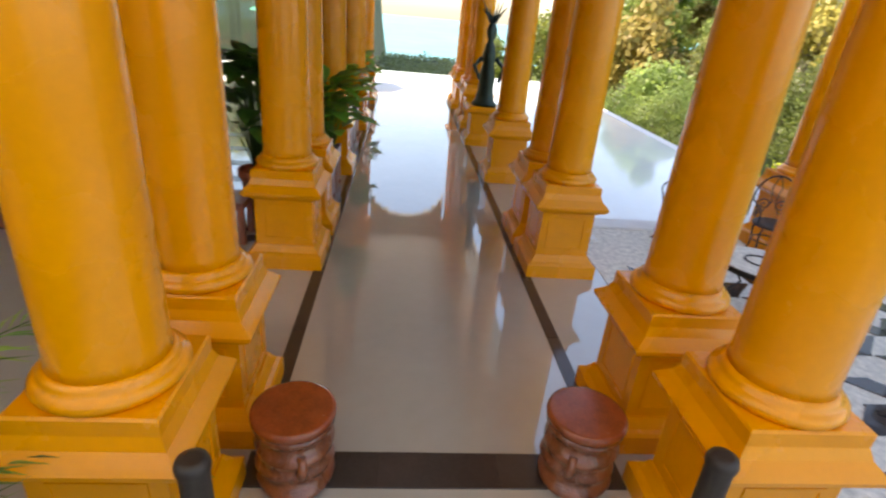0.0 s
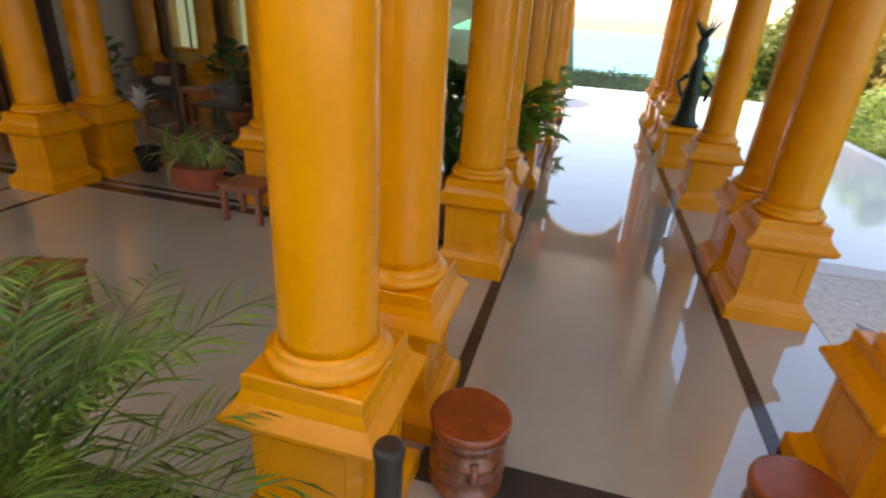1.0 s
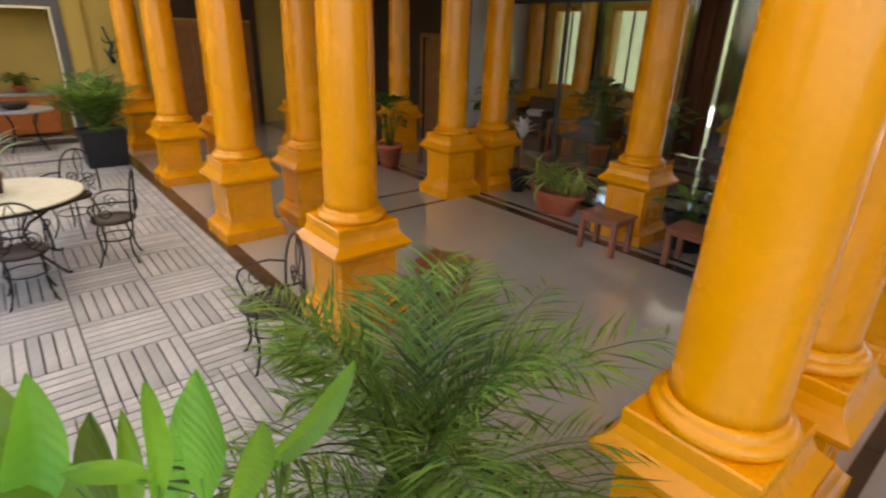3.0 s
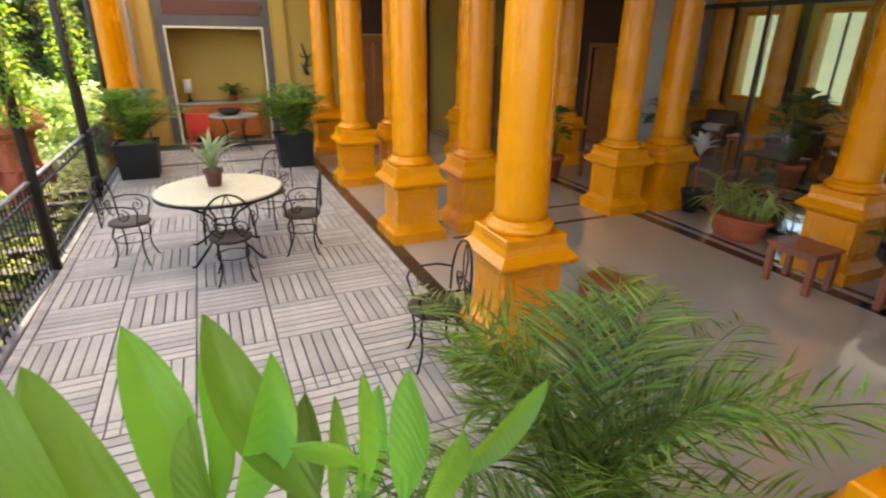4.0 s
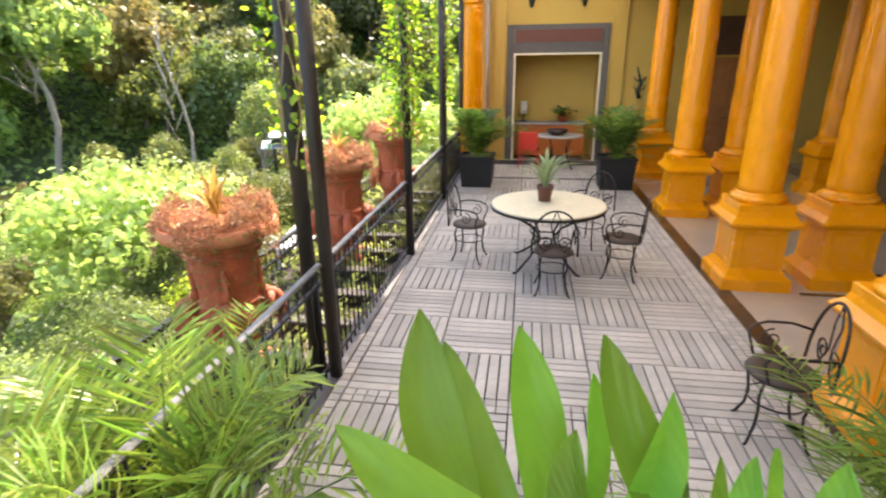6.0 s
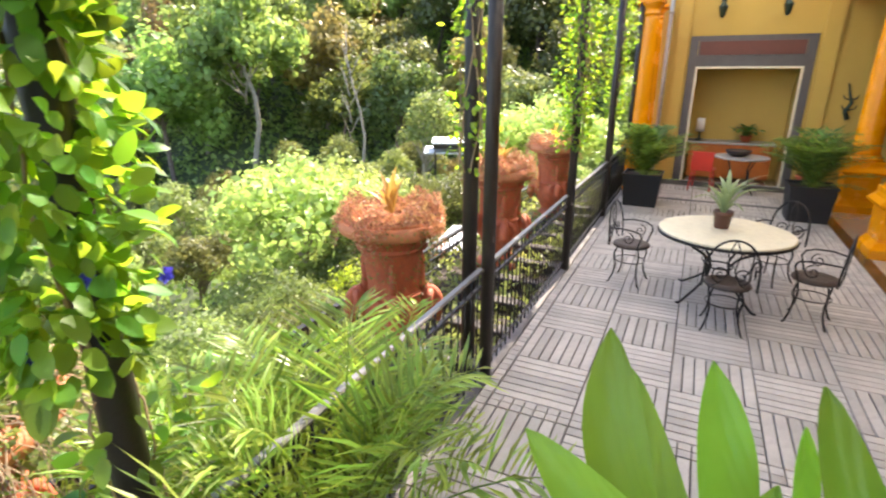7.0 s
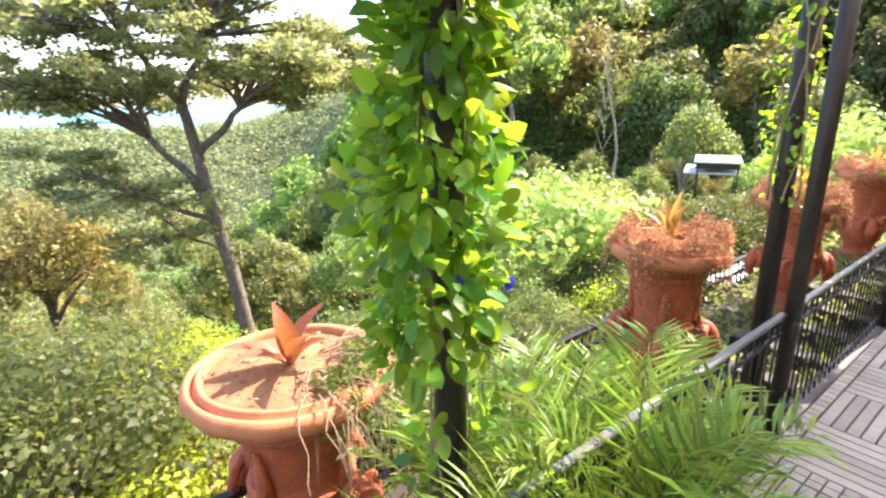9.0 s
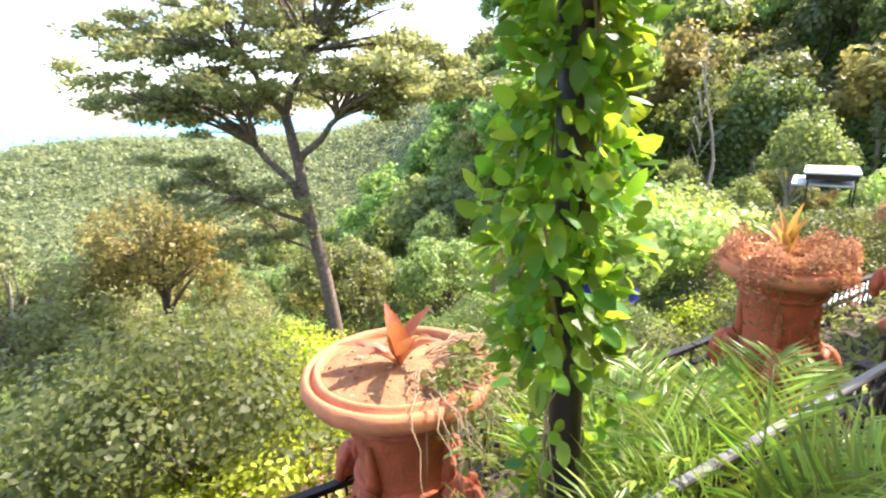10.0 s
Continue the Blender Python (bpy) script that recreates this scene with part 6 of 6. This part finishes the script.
def door(name, x, y, w, h, ajar):
    d = thing(name, pose(x, y, 0, 0, 0, ajar), "varnished brown panelled wooden door standing in its doorway", "door", kind="structure")
    part("door_leaf", Mesh().box(0, -0.02, 0.01, w, 0.02, h, bevel=0.004), M_DOOR, d)
    for a, b in ((0.12, 0.45), (0.55, 0.88)):
        for z0, z1 in ((0.15, 0.62), (0.72, 1.25), (1.35, h - 0.15)):
            part("door_panel", Mesh().box(a * w, -0.032, z0, b * w, 0.032, z1, bevel=0.012), M_DOOR, d)
    part("door_handle", Mesh().tube([(w - 0.07, -0.06, 1.0), (w - 0.07, -0.06, 1.02), (w - 0.18, -0.06, 1.02)], 0.01, 6), M_BRONZE, d)


door("door_1", -10.83, 8.66, 0.96, 2.13, 0)
door("door_2", -13.565, 3.55, 0.92, 2.35, 90)
door("door_4", -13.565, 4.50, 0.92, 2.35, 90)
slab("trim_door_west", [(-13.6, 3.40, 0.0, -13.53, 3.53, 3.2), (-13.6, 5.44, 0.0, -13.53, 5.57, 3.2), (-13.6, 3.53, 2.40, -13.56, 5.44, 3.2)], M_PANEL, "dark timber casing and transom over the double doors", "door casing")
door("door_3", -13.565, 6.6, 0.96, 2.13, 90)
for i, x in enumerate((-10.85,)):
    slab("trim_door_%d" % (i + 1), [(x - 0.10, 8.57, 0, x, 8.599, 2.25), (x + 1.0, 8.57, 0, x + 1.10, 8.599, 2.25), (x, 8.57, 2.15, x + 1.0, 8.599, 2.25)], M_DOOR, "brown wooden door casing", "door casing")


# ---- serving niche in the end wall ----
slab("trim_niche", [(-13.6, -0.66, 0.0, -13.56, -0.50, 3.12), (-13.6, 1.52, 0.0, -13.56, 1.68, 3.12), (-13.6, -0.50, 2.50, -13.56, 1.52, 2.72), (-13.6, -0.50, 3.02, -13.56, 1.52, 3.12)], M_TRIM, "dark grey surround of the serving niche", "trim")
slab("trim_niche_lining", [(-13.63, -0.499, 0.0, -13.54, -0.455, 2.455), (-13.63, 1.475, 0.0, -13.54, 1.519, 2.455), (-13.63, -0.499, 2.456, -13.54, 1.519, 2.499)], M_STONE_TOP, "pale wooden lining of the serving niche", "trim")
sg = thing("sign_board", pose(-13.56, 0.51, 2.87), "dark board with a faded red band above the niche", "sign")
part("board", Mesh().box(-0.038, -1.0, -0.149, 0.0, 1.0, 0.149), M_TRIM, sg)
part("band", Mesh().box(0.001, -0.97, -0.135, 0.012, 0.97, 0.135), M_SIGN, sg)
slab("pilaster_yellow", [(-13.6, -0.95, 0.0, -13.5, -0.70, 4.15), (-13.6, 1.74, 0.0, -13.5, 2.02, 4.15)], M_WALL, "cream yellow pilasters beside the niche", "pilaster")
dp = thing("drain_pipe", pose(-13.52, -1.12, 0), "grey drain pipe down the end wall", "pipe")
part("pipe", Mesh().tube([(0, 0, 0.0), (0, 0, 4.14)], 0.045, 12), M_GREYSTONE, dp)
for z in (0.8, 2.2, 3.6):
    part("bracket", Mesh().box(-0.08, -0.055, z, 0.055, 0.055, z + 0.03), M_GREYSTONE, dp)

sb = thing("sideboard", pose(-14.2, 0.45, 0), "orange lacquered sideboard with a grey stone top", "sideboard")
part("body", Mesh().box(-0.28, -0.85, 0.06, 0.28, 0.85, 0.82, bevel=0.01), M_ORANGE, sb)
part("top", Mesh().box(-0.32, -0.90, 0.8201, 0.32, 0.90, 0.865, bevel=0.006), M_GREYSTONE, sb, "grey stone top")
for y in (-0.55, 0.0, 0.55):
    dd = part("door", Mesh().box(0.281, y - 0.25, 0.12, 0.297, y + 0.25, 0.76, bevel=0.004), M_ORANGE, sb)
    part("knob", Mesh().tube([(0.297, y + 0.18, 0.45), (0.325, y + 0.18, 0.45)], 0.014, 8), M_BRONZE, dd)
lp = thing("table_lamp", pose(-14.2, -0.22, 0.867), "small lamp with a white shade on the sideboard", "lamp")
part("base", Mesh().lathe([(0.07, 0), (0.075, 0.02), (0.02, 0.05), (0.018, 0.22), (0.01, 0.23)], seg=18), M_BRONZE, lp)
part("shade", Mesh().lathe([(0.09, 0.20), (0.085, 0.50), (0.08, 0.50), (0.085, 0.20)], seg=24), M_LAMPWHITE, lp)
leafy_bush("sideboard_plant", -14.2, 0.75, 0.867, 0.30, 0.20, 30, 0.20, L_DARK, "spreading dark plant on the sideboard", 81, (0.12, 0.14, M_TERRA))
rt = thing("side_table", pose(-12.6, 0.62, 0.0), "small table with grey stone top on curved iron legs", "table")
part("tabletop", Mesh().lathe([(0.50, 0.70), (0.52, 0.715), (0.51, 0.735), (0.48, 0.74)], seg=40), M_GREYSTONE, rt)
for s in (-1, 1):
    for c in (-1, 1):
        part("leg", Mesh().tube([(c * 0.30, s * 0.24, 0.70), (c * 0.18, s * 0.16, 0.45), (c * 0.20, s * 0.18, 0.22), (c * 0.36, s * 0.28, 0.0)], 0.014, 7), M_IRON, rt)
rc = thing("red_chair", pose(-12.55, -0.05, 0, 0, 0, 80), "red plastic chair pushed to the side table", "chair")
part("seat", Mesh().box(-0.21, -0.21, 0.42, 0.21, 0.21, 0.45, bevel=0.01), M_RED, rc)
part("backrest", Mesh().box(-0.21, -0.23, 0.451, 0.21, -0.205, 0.82, bevel=0.008), M_RED, rc)
for a in (-1, 1):
    for b in (-1, 1):
        part("leg", Mesh().tube([(a * 0.18, b * 0.18, 0.42), (a * 0.21, b * 0.21, 0.0)], 0.016, 7), M_RED, rc)
dc = thing("dark_bowl", pose(-12.55, 0.55, 0.741), "dark basket on the side table", "basket")
part("bowl", Mesh().lathe([(0.12, 0), (0.2, 0.05), (0.25, 0.12), (0.23, 0.125), (0.18, 0.06)], seg=24), M_SEAT, dc)

for y in (-0.13, 1.03):
    ln = thing("wall_lantern", pose(-13.56, y, 3.55), "small dark bronze wall lantern", "lamp", "wall lanterns")
    part("bracket", Mesh().tube([(0, 0, 0.25), (0.10, 0, 0.30), (0.17, 0, 0.22)], 0.012, 7), M_BRONZE, ln)
    part("cage", Mesh().lathe([(0.02, -0.10), (0.05, -0.06), (0.085, 0.10), (0.09, 0.12), (0.03, 0.19), (0.01, 0.22)], cx=0.17, seg=8), M_BRONZE, ln)
    part("wall_plate", Mesh().box(-0.035, -0.05, 0.12, 0.0, 0.05, 0.34), M_BRONZE, ln)
lz = thing("wall_ornament", pose(-13.58, 2.42, 1.75), "dark iron lizard shaped wall ornament", "ornament")
part("body", Mesh().tube([(0, 0.02, -0.28), (0, -0.05, -0.12), (0, 0.03, 0.05), (0, -0.02, 0.2), (0, -0.08, 0.42)], 0.05, 8, 0.015), M_BRONZE, lz)
for z, s in ((-0.1, -1), (-0.1, 1), (0.1, -1), (0.1, 1)):
    part("limb", Mesh().tube([(0, 0, z), (0.01, s * 0.10, z + 0.03), (0.01, s * 0.13, z + 0.10)], 0.018, 6, 0.01), M_BRONZE, lz)

# ---- beside the pool, and garden parasol past the arcade ----
copy_thing(col, pose(5.0, 6.0, 0.0065))
um = thing("parasol", pose(-2.6, 17.4, 0.0065), "green canvas parasol shading loungers on the sunny terrace", "parasol")
part("pole", Mesh().tube([(0, 0, 0), (0, 0, 2.45)], 0.025, 10), M_WHITEPAINT, um)
part("canopy", Mesh().lathe([(1.45, 1.85), (1.40, 1.90), (0.8, 2.18), (0.1, 2.44), (0.02, 2.46)], seg=8, smooth=False), M_GREENCLOTH, um)
part("base", Mesh().lathe([(0.26, 0), (0.26, 0.06), (0.06, 0.10), (0.04, 0.3)], seg=20), M_CONCRETE, um)
